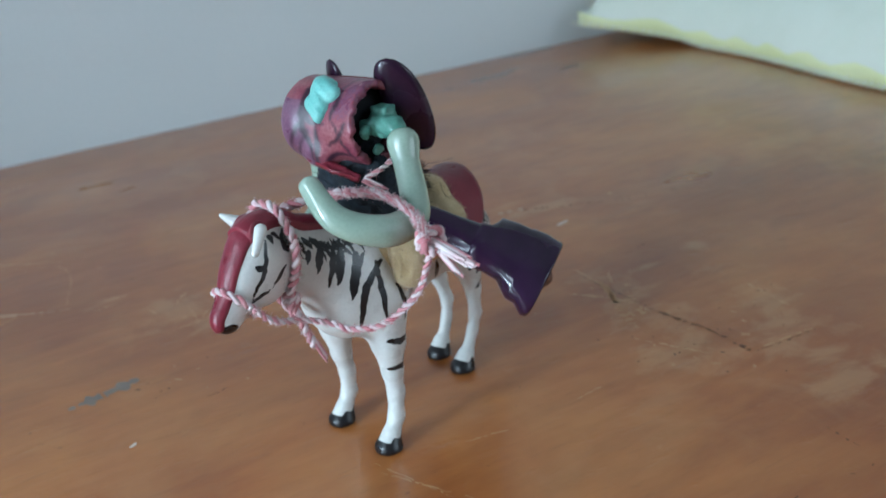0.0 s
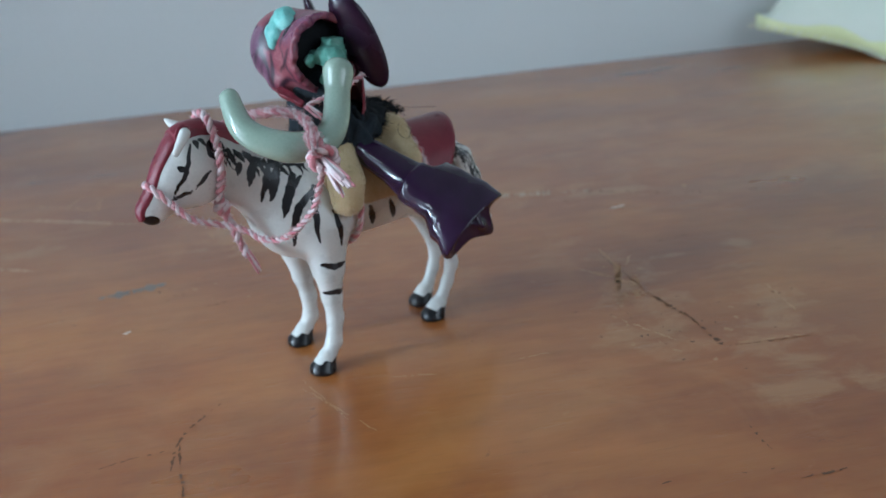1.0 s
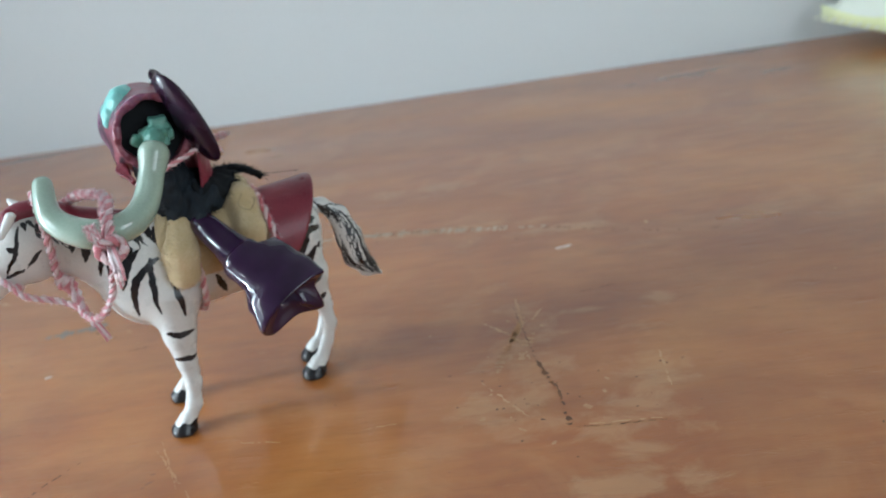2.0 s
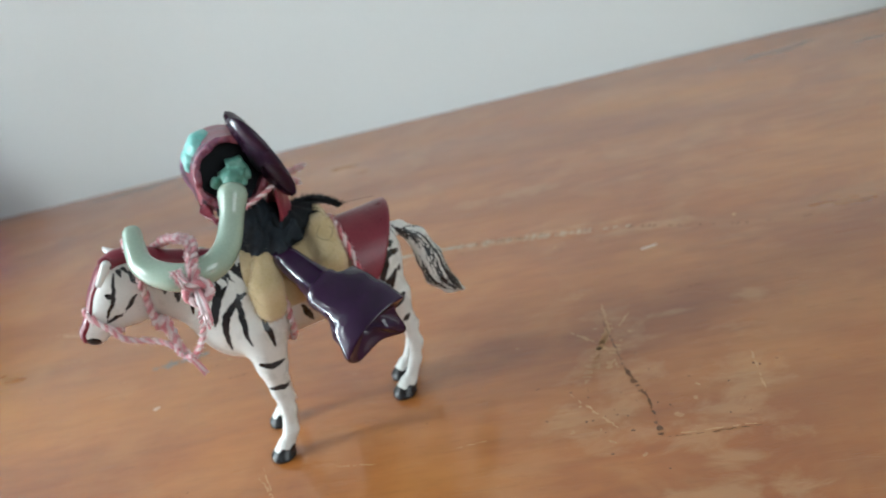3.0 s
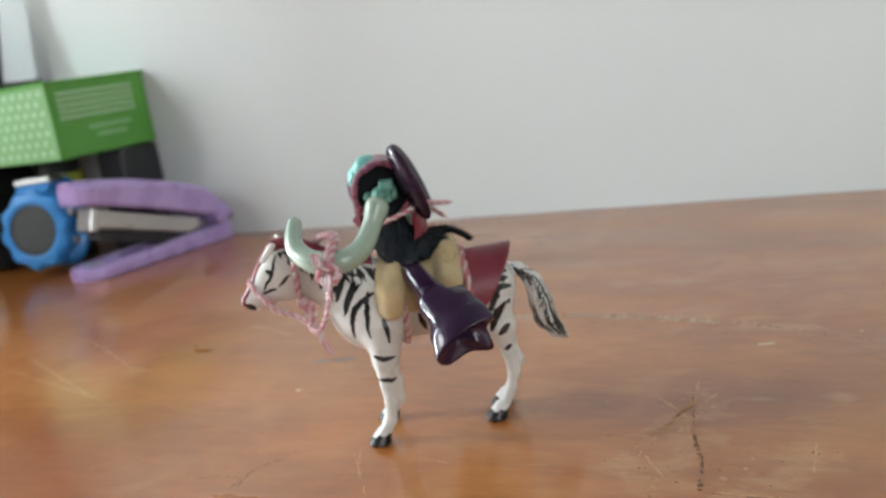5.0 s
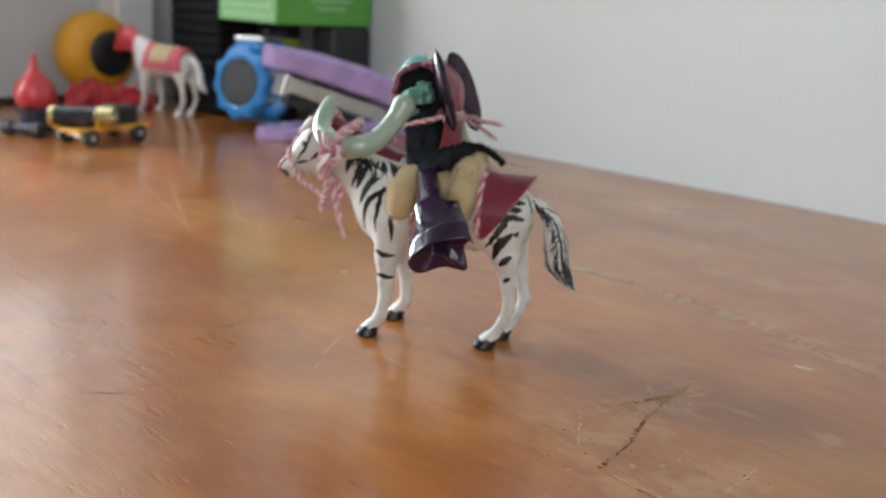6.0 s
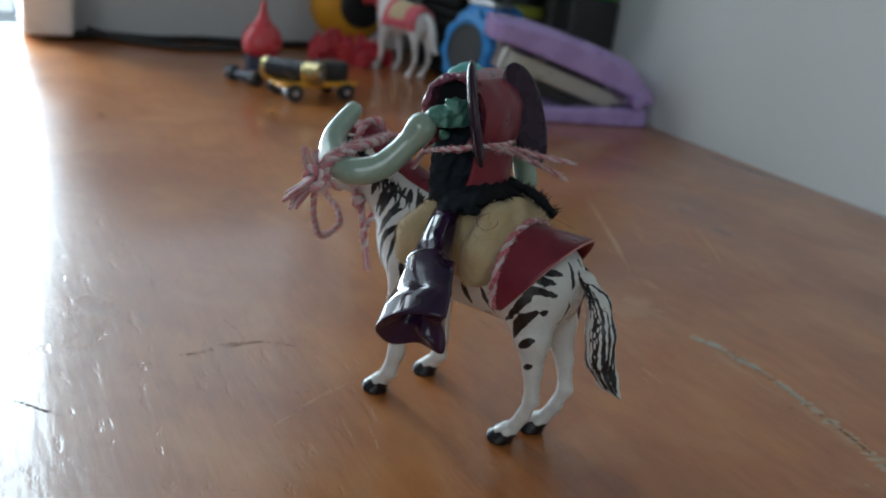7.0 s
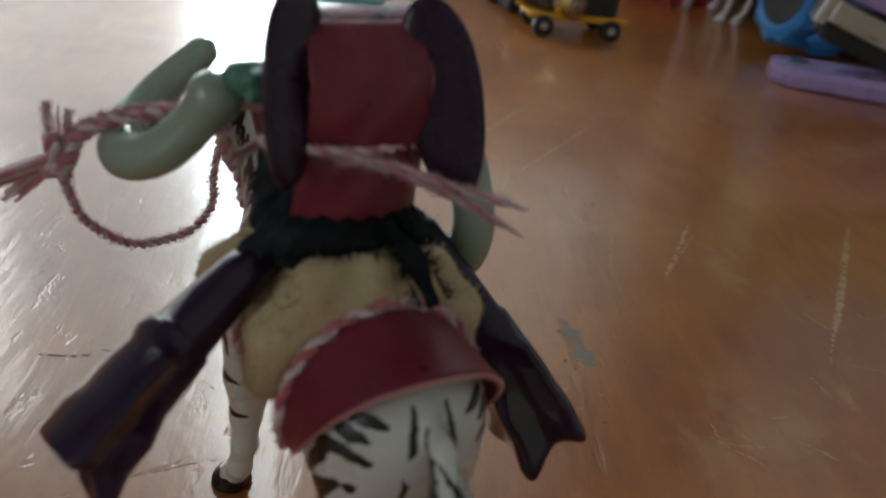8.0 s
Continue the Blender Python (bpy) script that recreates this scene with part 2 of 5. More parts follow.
THREAD = surface("black_thread", ((0.015, 0.015, 0.014), (0.03, 0.028, 0.025)), (0.6, 0.8), 800, 5000)
LILAC = surface("lilac_plastic", ((0.40, 0.28, 0.58), (0.47, 0.34, 0.66)), (0.22, 0.34), 60, 900, 0.04, coat=0.2)
STEEL = surface("brushed_steel", ((0.5, 0.5, 0.5), (0.66, 0.66, 0.65)), (0.25, 0.4), 60, 900, 0.05, metal=1.0, stretch=(1, 0.1, 1))
BLACK_PLASTIC = surface("black_plastic", ((0.012, 0.012, 0.013), (0.028, 0.028, 0.03)), (0.35, 0.5), 80, 1200, 0.1)
BASKET = surface("black_cane", ((0.004, 0.004, 0.005), (0.012, 0.012, 0.013)), (0.6, 0.8), 80, 1200, 0.2, spec=0.2)
BLUE = surface("blue_rubber", ((0.022, 0.20, 0.54), (0.045, 0.28, 0.66)), (0.3, 0.45), 90, 1200, 0.1)
WATCH_GLASS = surface("dark_watch_glass", ((0.07, 0.075, 0.08), (0.20, 0.20, 0.20)), (0.08, 0.15), 60, 900, 0.0, coat=0.5)
GREEN = surface("green_card", ((0.075, 0.28, 0.035), (0.11, 0.36, 0.055)), (0.4, 0.55), 40, 900, 0.06)
PALE_GREEN = surface("pale_green_card", ((0.21, 0.44, 0.18), (0.27, 0.50, 0.24)), (0.45, 0.6), 40, 900, 0.06)
DOT_WHITE = surface("printed_dots", ((0.44, 0.64, 0.42), (0.52, 0.70, 0.5)), (0.45, 0.6), 200, 900)
YELLOW = surface("yellow_plastic", ((0.72, 0.33, 0.02), (0.82, 0.42, 0.035)), (0.3, 0.45), 60, 900, 0.06)
RED_PLASTIC = surface("red_plastic", ((0.50, 0.03, 0.05), (0.64, 0.07, 0.085)), (0.2, 0.36), 80, 900, 0.08, coat=0.2)
GOLD = surface("gold_foil", ((0.68, 0.56, 0.26), (0.82, 0.70, 0.38)), (0.22, 0.34), 100, 900, 0.03, metal=1.0)
BATTERY = surface("black_battery_wrap", ((0.012, 0.014, 0.02), (0.03, 0.032, 0.04)), (0.2, 0.3), 60, 900, 0.0)
NAVY_PLASTIC = surface("navy_plastic", ((0.012, 0.016, 0.04), (0.03, 0.035, 0.07)), (0.35, 0.5), 70, 900, 0.08)
PILLOW = surface("yellow_cotton", ((0.80, 0.83, 0.42), (0.88, 0.90, 0.56)), (0.8, 0.95), 14, 1200, 0.4, sheen=0.2)
PILLOW_EDGE = surface("pale_hem", ((0.80, 0.83, 0.70), (0.87, 0.89, 0.78)), (0.8, 0.95), 40, 1500, 0.4)
OLIVE = surface("olive_yellow_plastic", ((0.34, 0.36, 0.04), (0.45, 0.46, 0.07)), (0.4, 0.5), 60, 900)
PEN_RED = surface("brick_red_plastic", ((0.32, 0.08, 0.06), (0.42, 0.12, 0.09)), (0.4, 0.5), 60, 900)
SKY_GLOW = bpy.data.materials.new("bright_sky")
SKY_GLOW.use_nodes = True
SKY_GLOW.node_tree.nodes["Principled BSDF"].inputs["Emission Color"].default_value = (0.82, 0.93, 1.0, 1)
SKY_GLOW.node_tree.nodes["Principled BSDF"].inputs["Emission Strength"].default_value = 2.3
PEN_VIOLET = surface("violet_plastic", ((0.07, 0.04, 0.14), (0.11, 0.06, 0.2)), (0.4, 0.5), 60, 900)



from mathutils import kdtree


# ---- mesh helpers ----
def mesh_of(name, verts, faces, mats, index=None, smooth=True, ink=None):
    me = bpy.data.meshes.new(name)
    me.from_pydata([tuple(v) for v in np.asarray(verts, float).tolist()], [], [tuple(f) for f in faces])
    for m in mats:
        me.materials.append(m)
    if index is not None:
        me.polygons.foreach_set("material_index", np.asarray(index, np.int32))
    me.polygons.foreach_set("use_smooth", np.full(len(me.polygons), smooth))
    if ink is not None:
        me.attributes.new("ink", "FLOAT", "POINT").data.foreach_set("value", np.asarray(ink, np.float32))
    me.update()
    return me


def thing(name, me, label, category, m=None, group="", kind=""):
    ob = new(name, me)
    if m is not None:
        ob.matrix_world = m
    return tagged(ob, label, category, group, kind)


def part(name, bm, material, parent, label="", m=None, smooth=False):
    """One mesh object under a thing or a part. bm: a bmesh, or a mesh that is ready."""
    me = bm
    if isinstance(bm, bmesh.types.BMesh):
        me = bpy.data.meshes.new(name)
        bm.normal_update()
        bm.to_mesh(me)
        bm.free()
        me.polygons.foreach_set("use_smooth", np.full(len(me.polygons), smooth))
    if material is not None:
        me.materials.append(material)
    ob = new(name, me)
    ob.parent = parent
    if m is not None:
        ob.matrix_basis = m
    return tagged(ob, label) if label else ob


def empty(name, m, label, category, group="", kind=""):
    ob = new(name)
    ob.empty_display_size = 0.01
    ob.matrix_world = m
    return tagged(ob, label, category, group, kind)


def box(size, at=(0, 0, 0), bevel=0.0, segments=2, bm=None):
    bm = bm or bmesh.new()
    made = bmesh.ops.create_cube(bm, size=1.0, matrix=Matrix.Translation(at) @ Matrix.Diagonal((*size, 1)))
    if bevel:
        edges = list({e for v in made["verts"] for e in v.link_edges})
        bmesh.ops.bevel(bm, geom=edges, offset=bevel, segments=segments, profile=0.5, affect="EDGES")
    return bm


def lathe(profile, n=32, bm=None, at=Matrix()):
    """A turned solid from (radius, height) pairs."""
    bm = bm or bmesh.new()
    rings = []
    for r, z in profile:
        rings.append([bm.verts.new(at @ Vector((r * math.cos(2 * math.pi * k / n), r * math.sin(2 * math.pi * k / n), z))) for k in range(n)])
    for a, b in zip(rings, rings[1:]):
        for k in range(n):
            bm.faces.new((a[k], a[(k + 1) % n], b[(k + 1) % n], b[k]))
    bm.faces.new(list(reversed(rings[0])))
    bm.faces.new(rings[-1])
    return bm


def loft(rings, closed_ends=True):
    """Verts and faces of a skin over rings of equal size."""
    n, verts, faces = len(rings[0]), [], []
    for r in rings:
        verts.extend(r)
    for a in range(len(rings) - 1):
        for k in range(n):
            faces.append((a * n + k, a * n + (k + 1) % n, (a + 1) * n + (k + 1) % n, (a + 1) * n + k))
    if closed_ends:
        faces.append(tuple(reversed(range(n))))
        faces.append(tuple(range((len(rings) - 1) * n, len(rings) * n)))
    return np.array(verts, float), faces


def smooth_line(points, n=12):
    """A smooth curve through the points."""
    c = np.asarray(points, float)
    p = np.vstack([2 * c[0] - c[1], c, 2 * c[-1] - c[-2]])
    u = np.linspace(0, 1, n, endpoint=False)[:, None]
    out = []
    for i in range(1, len(p) - 2):
        a, b, d, e = p[i - 1 : i + 3]
        out.append(0.5 * (2 * b + (d - a) * u + (2 * a - 5 * b + 4 * d - e) * u**2 + (3 * b - a - 3 * d + e) * u**3))
    return np.vstack(out + [c[-1:]])


def even(points, step):
    p = np.asarray(points, float)
    s = np.r_[0, np.cumsum(np.linalg.norm(np.diff(p, axis=0), axis=1))]
    at = np.linspace(0, s[-1], max(3, int(s[-1] / step) + 1))
    return np.stack([np.interp(at, s, p[:, k]) for k in range(3)], 1), at


def frames_of(p):
    """Two cross directions along a line that turn as little as possible."""
    t = np.gradient(p, axis=0)
    t /= np.linalg.norm(t, axis=1)[:, None] + 1e-12
    u = np.cross(t[0], (0.3, 0.2, 1.0))
    us = []
    for d in t:
        u = u - d * (u @ d)
        u = u / (np.linalg.norm(u) + 1e-12)
        us.append(u)
    us = np.array(us)
    return us, np.cross(t, us)


def tube(points, radii, n=10, caps=True):
    p = np.asarray(points, float)
    r = np.broadcast_to(np.asarray(radii, float), (len(p),))
    u, v = frames_of(p)
    a = np.arange(n) * 2 * math.pi / n
    rings = [p[i] + r[i] * (np.cos(a)[:, None] * u[i] + np.sin(a)[:, None] * v[i]) for i in range(len(p))]
    return loft(rings, caps)


def pill(points, radii, n=14, step=0.7):
    """A tube with rounded ends."""
    line = smooth_line(points)
    p, at = even(line, step)
    s0 = np.r_[0, np.cumsum(np.linalg.norm(np.diff(line, axis=0), axis=1))]
    knots = np.linspace(0, len(line) - 1, len(points)).astype(int)
    r = np.interp(at, s0[knots], radii)
    end = s0[-1]
    dome = np.minimum(np.sqrt(np.clip(1 - (1 - np.minimum(at / radii[0], 1)) ** 2, 0, 1)), np.sqrt(np.clip(1 - (1 - np.minimum((end - at) / radii[-1], 1)) ** 2, 0, 1)))
    return tube(p, np.maximum(r * dome, 0.02), n)


def joined(pieces):
    """One set of verts, faces and material indices from (verts, faces, index) pieces."""
    verts, faces, index, start = [], [], [], 0
    for v, f, k in pieces:
        verts.append(np.asarray(v, float))
        faces.extend(tuple(start + i for i in g) for g in f)
        index.extend([k] * len(f))
        start += len(v)
    return np.vstack(verts), faces, index


def nets(f, lo, hi, step):
    """A smooth mesh of the surface where f is zero (surface nets on a grid)."""
    axes = [np.arange(a, b + step, step, dtype=np.float32) for a, b in zip(lo, hi)]
    grid = np.stack(np.meshgrid(*axes, indexing="ij"), -1)
    v = np.stack([f(g) for g in grid])
    nx, ny, nz = v.shape
    total, hits = np.zeros((nx - 1, ny - 1, nz - 1, 3), np.float32), np.zeros((nx - 1, ny - 1, nz - 1), np.float32)
    corner = lambda i, j, k: v[i : nx - 1 + i, j : ny - 1 + j, k : nz - 1 + k]
    for axis in range(3):
        for a in (0, 1):
            for b in (0, 1):
                o = [a, b]
                o.insert(axis, 0)
                e = list(o)
                e[axis] = 1
                p, q = corner(*o), corner(*e)
                cross = (p < 0) != (q < 0)
                t = np.where(cross, p / np.where(p == q, 1, p - q), 0)
                for c in range(3):
                    total[..., c] += np.where(cross, t if c == axis else o[c], 0)
                hits += cross
    live = hits > 0
    ids = np.full(live.shape, -1, np.int64)
    ids[live] = np.arange(live.sum())
    base = np.argwhere(live).astype(np.float32)
    verts = (base + total[live] / hits[live][:, None]) * step + np.array(lo, np.float32)
    faces = []
    for axis in range(3):
        b, c = [(1, 2), (2, 0), (0, 1)][axis]
        s = [slice(1, -1)] * 3
        s[axis] = slice(0, -1)
        s2 = list(s)
        s2[axis] = slice(1, None)
        p, q = v[tuple(s)], v[tuple(s2)]
        where = np.argwhere((p < 0) != (q < 0))
        flip = (p < 0)[tuple(where.T)]
        cell = where + 1
        cell[:, axis] -= 1
        db, dc = np.eye(3, dtype=int)[b], np.eye(3, dtype=int)[c]
        quad = np.stack([ids[tuple((cell - x).T)] for x in (db + dc, dc, db * 0, db)], 1)
        quad[~flip] = quad[~flip][:, ::-1]
        faces.append(quad)
    return verts, np.vstack(faces).tolist()


def ink_of(verts, strokes, mirror=False):
    """How deep each vertex lies inside the brush strokes, in millimetres; the strokes are drawn onto the surface."""
    tree = kdtree.KDTree(len(verts))
    for n, v in enumerate(verts.tolist()):
        tree.insert(v, n)
    tree.balance()
    best = np.full(len(verts), -9.0)
    for side in ((1, -1) if mirror else (1,)):
        for wide, *line in strokes:
            p, at = even(smooth_line(np.asarray(line, float) * (1, side, 1), 6), 0.7)
            p = np.array([tree.find(q)[0][:] for q in p.tolist()])
            near = np.where(((verts > p.min(0) - 2) & (verts < p.max(0) + 2)).all(1))[0]
            v = verts[near]
            for n, (a, b) in enumerate(zip(p, p[1:])):
                ab = b - a
                h = np.clip(((v - a) @ ab) / (ab @ ab + 1e-9), 0, 1)
                d = np.linalg.norm(v - a - h[:, None] * ab, axis=1)
                s = (n + h) / (len(p) - 1)
                best[near] = np.maximum(best[near], 1.2 * wide * (1.1 - 0.7 * np.abs(2 * s - 0.9) ** 1.6) - d)
    return best



# -- solid shapes from distance fields, in millimetres --
def ball(p, c, r, s=(1, 1, 1)):
    q = (p - np.array(c, np.float32)) / np.array(s, np.float32)
    return (np.sqrt((q * q).sum(-1)) - r) * min(s)


def limb(p, a, b, ra, rb, flat=1.0):
    """A rounded, tapered bar from a to b; flat squeezes it sideways."""
    k = np.array((1, 1 / flat, 1), np.float32)
    q, a, b = p * k, np.array(a, np.float32) * k, np.array(b, np.float32) * k
    ab = b - a
    h = np.clip(((q - a) @ ab) / (ab @ ab), 0, 1)
    d = q - a - h[..., None] * ab
    return (np.sqrt((d * d).sum(-1)) - (ra + (rb - ra) * h)) * min(1.0, flat)


def blend(a, b, k):
    h = np.clip(0.5 + 0.5 * (b - a) / k, 0, 1)
    return b + (a - b) * h - k * h * (1 - h)


def chain(p, points, radii, flat=1.0, k=1.0):
    d = limb(p, points[0], points[1], radii[0], radii[1], flat)
    for n in range(1, len(points) - 1):
        d = blend(d, limb(p, points[n], points[n + 1], radii[n], radii[n + 1], flat), k)
    return d


TAIL = ((-25, 0, 48), (-29.5, 0.2, 46.5), (-33.5, 0.5, 42), (-35.3, 0.6, 35), (-36.2, 0.5, 29), (-39, 0.3, 24.5), (-42.6, 0, 21.2))


def zebra_shape(p):
    d = limb(p, (-15, 0, 41.8), (15, 0, 41.8), 11.4, 11.6, 0.95)
    d = blend(d, ball(p, (-17, 0, 42.6), 10.4, (1, 1.02, 1)), 4)
    d = blend(d, ball(p, (19, 0, 40.5), 11, (0.95, 0.92, 1.05)), 4)
    d = blend(d, limb(p, (20, 0, 47), (36, 0, 57.5), 11, 7.2, 0.68), 5)
    d = blend(d, limb(p, (41.2, 0, 60.0), (44, 0, 57), 7.2, 6.6, 0.7), 3)
    d = blend(d, limb(p, (43, 0, 58), (53, 0, 50.2), 6.6, 3.4, 0.78), 2.5)
    d = blend(d, ball(p, (42.5, 0, 54.5), 6, (1, 0.72, 1)), 2)
    d = blend(d, limb(p, (44.0, 4.5, 66.6), (47.2, 5.5, 63.0), 1.3, 0.8), 0.4)
    d = blend(d, limb(p, (41.8, -4.4, 65.6), (43.8, -7.0, 67.8), 1.7, 0.5), 0.8)
    for side, dx in ((1, 0.0), (-1, -3.2)):
        f = chain(p, ((15, 6.5 * side, 37), (16, 8.2 * side, 27), (16.3 + dx * 0.3, 8.6 * side, 19), (16.2 + dx * 0.6, 8.7 * side, 13), (17.6 + dx, 9 * side, 7), (20.2 + dx, 9 * side, 3)),
                  (7.0, 4.1, 2.5, 2.05, 1.95, 2.0), k=1.2)
        d = blend(d, f, 3)
        hoof = np.maximum(limb(p, (20.4 + dx, 9 * side, 3.2), (21.6 + dx, 9 * side, 0.6), 2.4, 3.6), 0.0 - p[..., 2])
        d = blend(d, hoof, 0.8)
    for side, dx in ((1, 0.0), (-1, -3.0)):
        f = chain(p, ((-17, 4.4 * side, 42), (-21, 6.3 * side, 31), (-22.5 + dx * 0.6, 6.3 * side, 22), (-23.2 + dx, 5.8 * side, 14.5), (-21.6 + dx, 5.4 * side, 9.5), (-18.6 + dx, 5.2 * side, 4)),
                  (7.8, 4.6, 2.2, 1.8, 1.6, 1.9), 0.86, k=1.2)
        d = blend(d, f, 3)
        hoof = np.maximum(limb(p, (-17.6 + dx, 5.2 * side, 3.4), (-16 + dx, 5.1 * side, 0.6), 2.4, 3.5), 0.0 - p[..., 2])
        d = blend(d, hoof, 0.8)
    tail = chain(p, TAIL, (1.5, 1.7, 2.7, 3.6, 3.5, 2.5, 0.5), 0.8, 1.0)
    return np.maximum(blend(d, tail, 1.2), -p[..., 2])



# ---- the room ----
def wall_slab(name, size, at, material, label):
    return tagged(part(name, box(size, at), material, None), label, "wall", kind="structure")


room_y, room_x = (WALL_Y + FRONT_Y) / 2, (LEFT_X + RIGHT_X) / 2
wall_slab("wall_back", (RIGHT_X - LEFT_X + 0.4, 0.1, CEIL_Z - FLOOR_Z), (room_x, WALL_Y + 0.05, (CEIL_Z + FLOOR_Z) / 2), WALL, "plain pale grey painted wall behind the table")
wall_slab("wall_right", (0.1, WALL_Y - FRONT_Y, CEIL_Z - FLOOR_Z), (RIGHT_X + 0.05, room_y, (CEIL_Z + FLOOR_Z) / 2), WALL, "plain pale grey painted wall")
# the wall at the table's end, open for the narrow window
SILL, LEDGE, HEAD_Z, WIN_A, WIN_B, WIN_C = 0.004, 0.15, 0.72, -0.47, -0.075, 0.2
left = empty("wall_left", pose(0, 0, 0), "grey painted wall with a bright window above it", "wall", kind="structure")
for y0, y1, z0, z1 in ((WIN_C, WALL_Y, FLOOR_Z, CEIL_Z), (WIN_B, WIN_C, FLOOR_Z, LEDGE), (WIN_A, WIN_B, FLOOR_Z, 0.0), (WIN_A, WIN_C, HEAD_Z, CEIL_Z), (FRONT_Y, WIN_A, FLOOR_Z, CEIL_Z)):
    part("wall_panel", box((0.12, y1 - y0, z1 - z0), (LEFT_X - 0.06, (y0 + y1) / 2, (z0 + z1) / 2)), SIDE_WALL, left)
window = empty("window_1", pose(0, 0, 0), "bright window with a white painted frame", "window", kind="structure")
for y in (WIN_B + 0.0165, WIN_A - 0.018, WIN_C + 0.018):
    part("window_post", box((0.035, 0.036, HEAD_Z - SILL + 0.02), (LEFT_X + 0.0178, y, (HEAD_Z + SILL) / 2 + 0.01), 0.003), WHITE_FRAME, window)
part("window_head", box((0.03, WIN_C - WIN_A, 0.03), (LEFT_X + 0.0152, (WIN_A + WIN_C) / 2, HEAD_Z + 0.04), 0.003), WHITE_FRAME, window)
part("window_sill", box((0.02, WIN_C - WIN_B - 0.04, 0.014), (LEFT_X + 0.0102, (WIN_B + WIN_C) / 2 + 0.02, LEDGE + 0.007), 0.003), WHITE_FRAME, window)
tagged(part("backdrop", box((0.01, 4.2, 2.4), (LEFT_X - 0.5, -0.9, 0.5)), SKY_GLOW, None), "bright white sky outside the window", "backdrop", kind="structure")
front = empty("wall_front", pose(0, 0, 0), "pale painted wall with a wide window", "wall", kind="structure")
FX0, FX1, FZ0, FZ1 = 0.85, 2.25, 0.25, 1.4
for x0, x1, z0, z1 in ((LEFT_X - 0.12, FX0, FLOOR_Z, CEIL_Z), (FX1, RIGHT_X + 0.1, FLOOR_Z, CEIL_Z), (FX0, FX1, FLOOR_Z, FZ0), (FX0, FX1, FZ1, CEIL_Z)):
    part("wall_panel", box((x1 - x0, 0.1, z1 - z0), ((x0 + x1) / 2, FRONT_Y - 0.05, (z0 + z1) / 2)), WALL, front)
tagged(part("floor", box((RIGHT_X - LEFT_X + 0.3, WALL_Y - FRONT_Y + 0.3, 0.05), (room_x, room_y, FLOOR_Z - 0.025)), FLOOR_M, None), "brown wooden floor under the table", "floor", kind="structure")
tagged(part("ceiling", box((RIGHT_X - LEFT_X + 0.3, WALL_Y - FRONT_Y + 0.3, 0.05), (room_x, room_y, CEIL_Z + 0.025)), WALL, None), "plain white ceiling", "ceiling", kind="structure")

# ---- the table ----
TX0, TX1, TY0, TY1 = LEFT_X + 0.0005, 1.0, -0.42, WALL_Y - 0.0005
table = empty("wooden_table", pose((TX0 + TX1) / 2, (TY0 + TY1) / 2, FLOOR_Z), "old varnished brown wooden table, scratched and worn", "table")
HALF = Matrix.Translation((-(TX0 + TX1) / 2, -(TY0 + TY1) / 2, -FLOOR_Z))
part("tabletop", box((TX1 - TX0, TY1 - TY0, 0.03), ((TX0 + TX1) / 2, (TY0 + TY1) / 2, -0.015), 0.002), WOOD, table, "worn varnished top", m=HALF)
part("apron", box((TX1 - TX0 - 0.1, 0.02, 0.09), ((TX0 + TX1) / 2, TY0 + 0.06, -0.0755)), WOOD, table, m=HALF)
part("apron", box((TX1 - TX0 - 0.1, 0.02, 0.09), ((TX0 + TX1) / 2, TY1 - 0.06, -0.0755)), WOOD, table, m=HALF)
for lx in (TX0 + 0.05, TX1 - 0.05):
    for ly in (TY0 + 0.06, TY1 - 0.06):
        part("leg", box((0.05, 0.05, -FLOOR_Z - 0.0305), (lx, ly, (FLOOR_Z - 0.0305) / 2), 0.003), WOOD, table, m=HALF)


def scratch_mesh(name, lines, lift, seed, gaps=0.25):
    """Thin uneven ribbons lying on the table, from (width in mm, (x, y), ...) in centimetres."""
    rnd = random.Random(seed)
    verts, faces = [], []
    for wide, *pts in lines:
        p, _ = even(np.c_[np.asarray(smooth_line(np.c_[pts, np.zeros(len(pts))], 8))[:, :2] * 0.01, np.zeros((len(pts) - 1) * 8 + 1)], 0.0009)
        d = np.gradient(p, axis=0)
        d /= np.linalg.norm(d, axis=1)[:, None] + 1e-12
        side = np.c_[-d[:, 1], d[:, 0], d[:, 2]]
        start = len(verts)
        for n in range(len(p)):
            taper = min(1.0, 0.3 + 4 * min(n, len(p) - 1 - n) / len(p))
            w = wide * 0.0005 * taper * rnd.uniform(0.2, 1.0)
            c = p[n] + side[n] * rnd.uniform(-0.00025, 0.00025)
            verts += [c + side[n] * w + (0, 0, lift), c - side[n] * w + (0, 0, lift)]
            if n and rnd.random() > gaps:
                k = start + 2 * n
                faces.append((k - 2, k - 1, k + 1, k))
    return mesh_of(name, verts, faces, [], smooth=False)


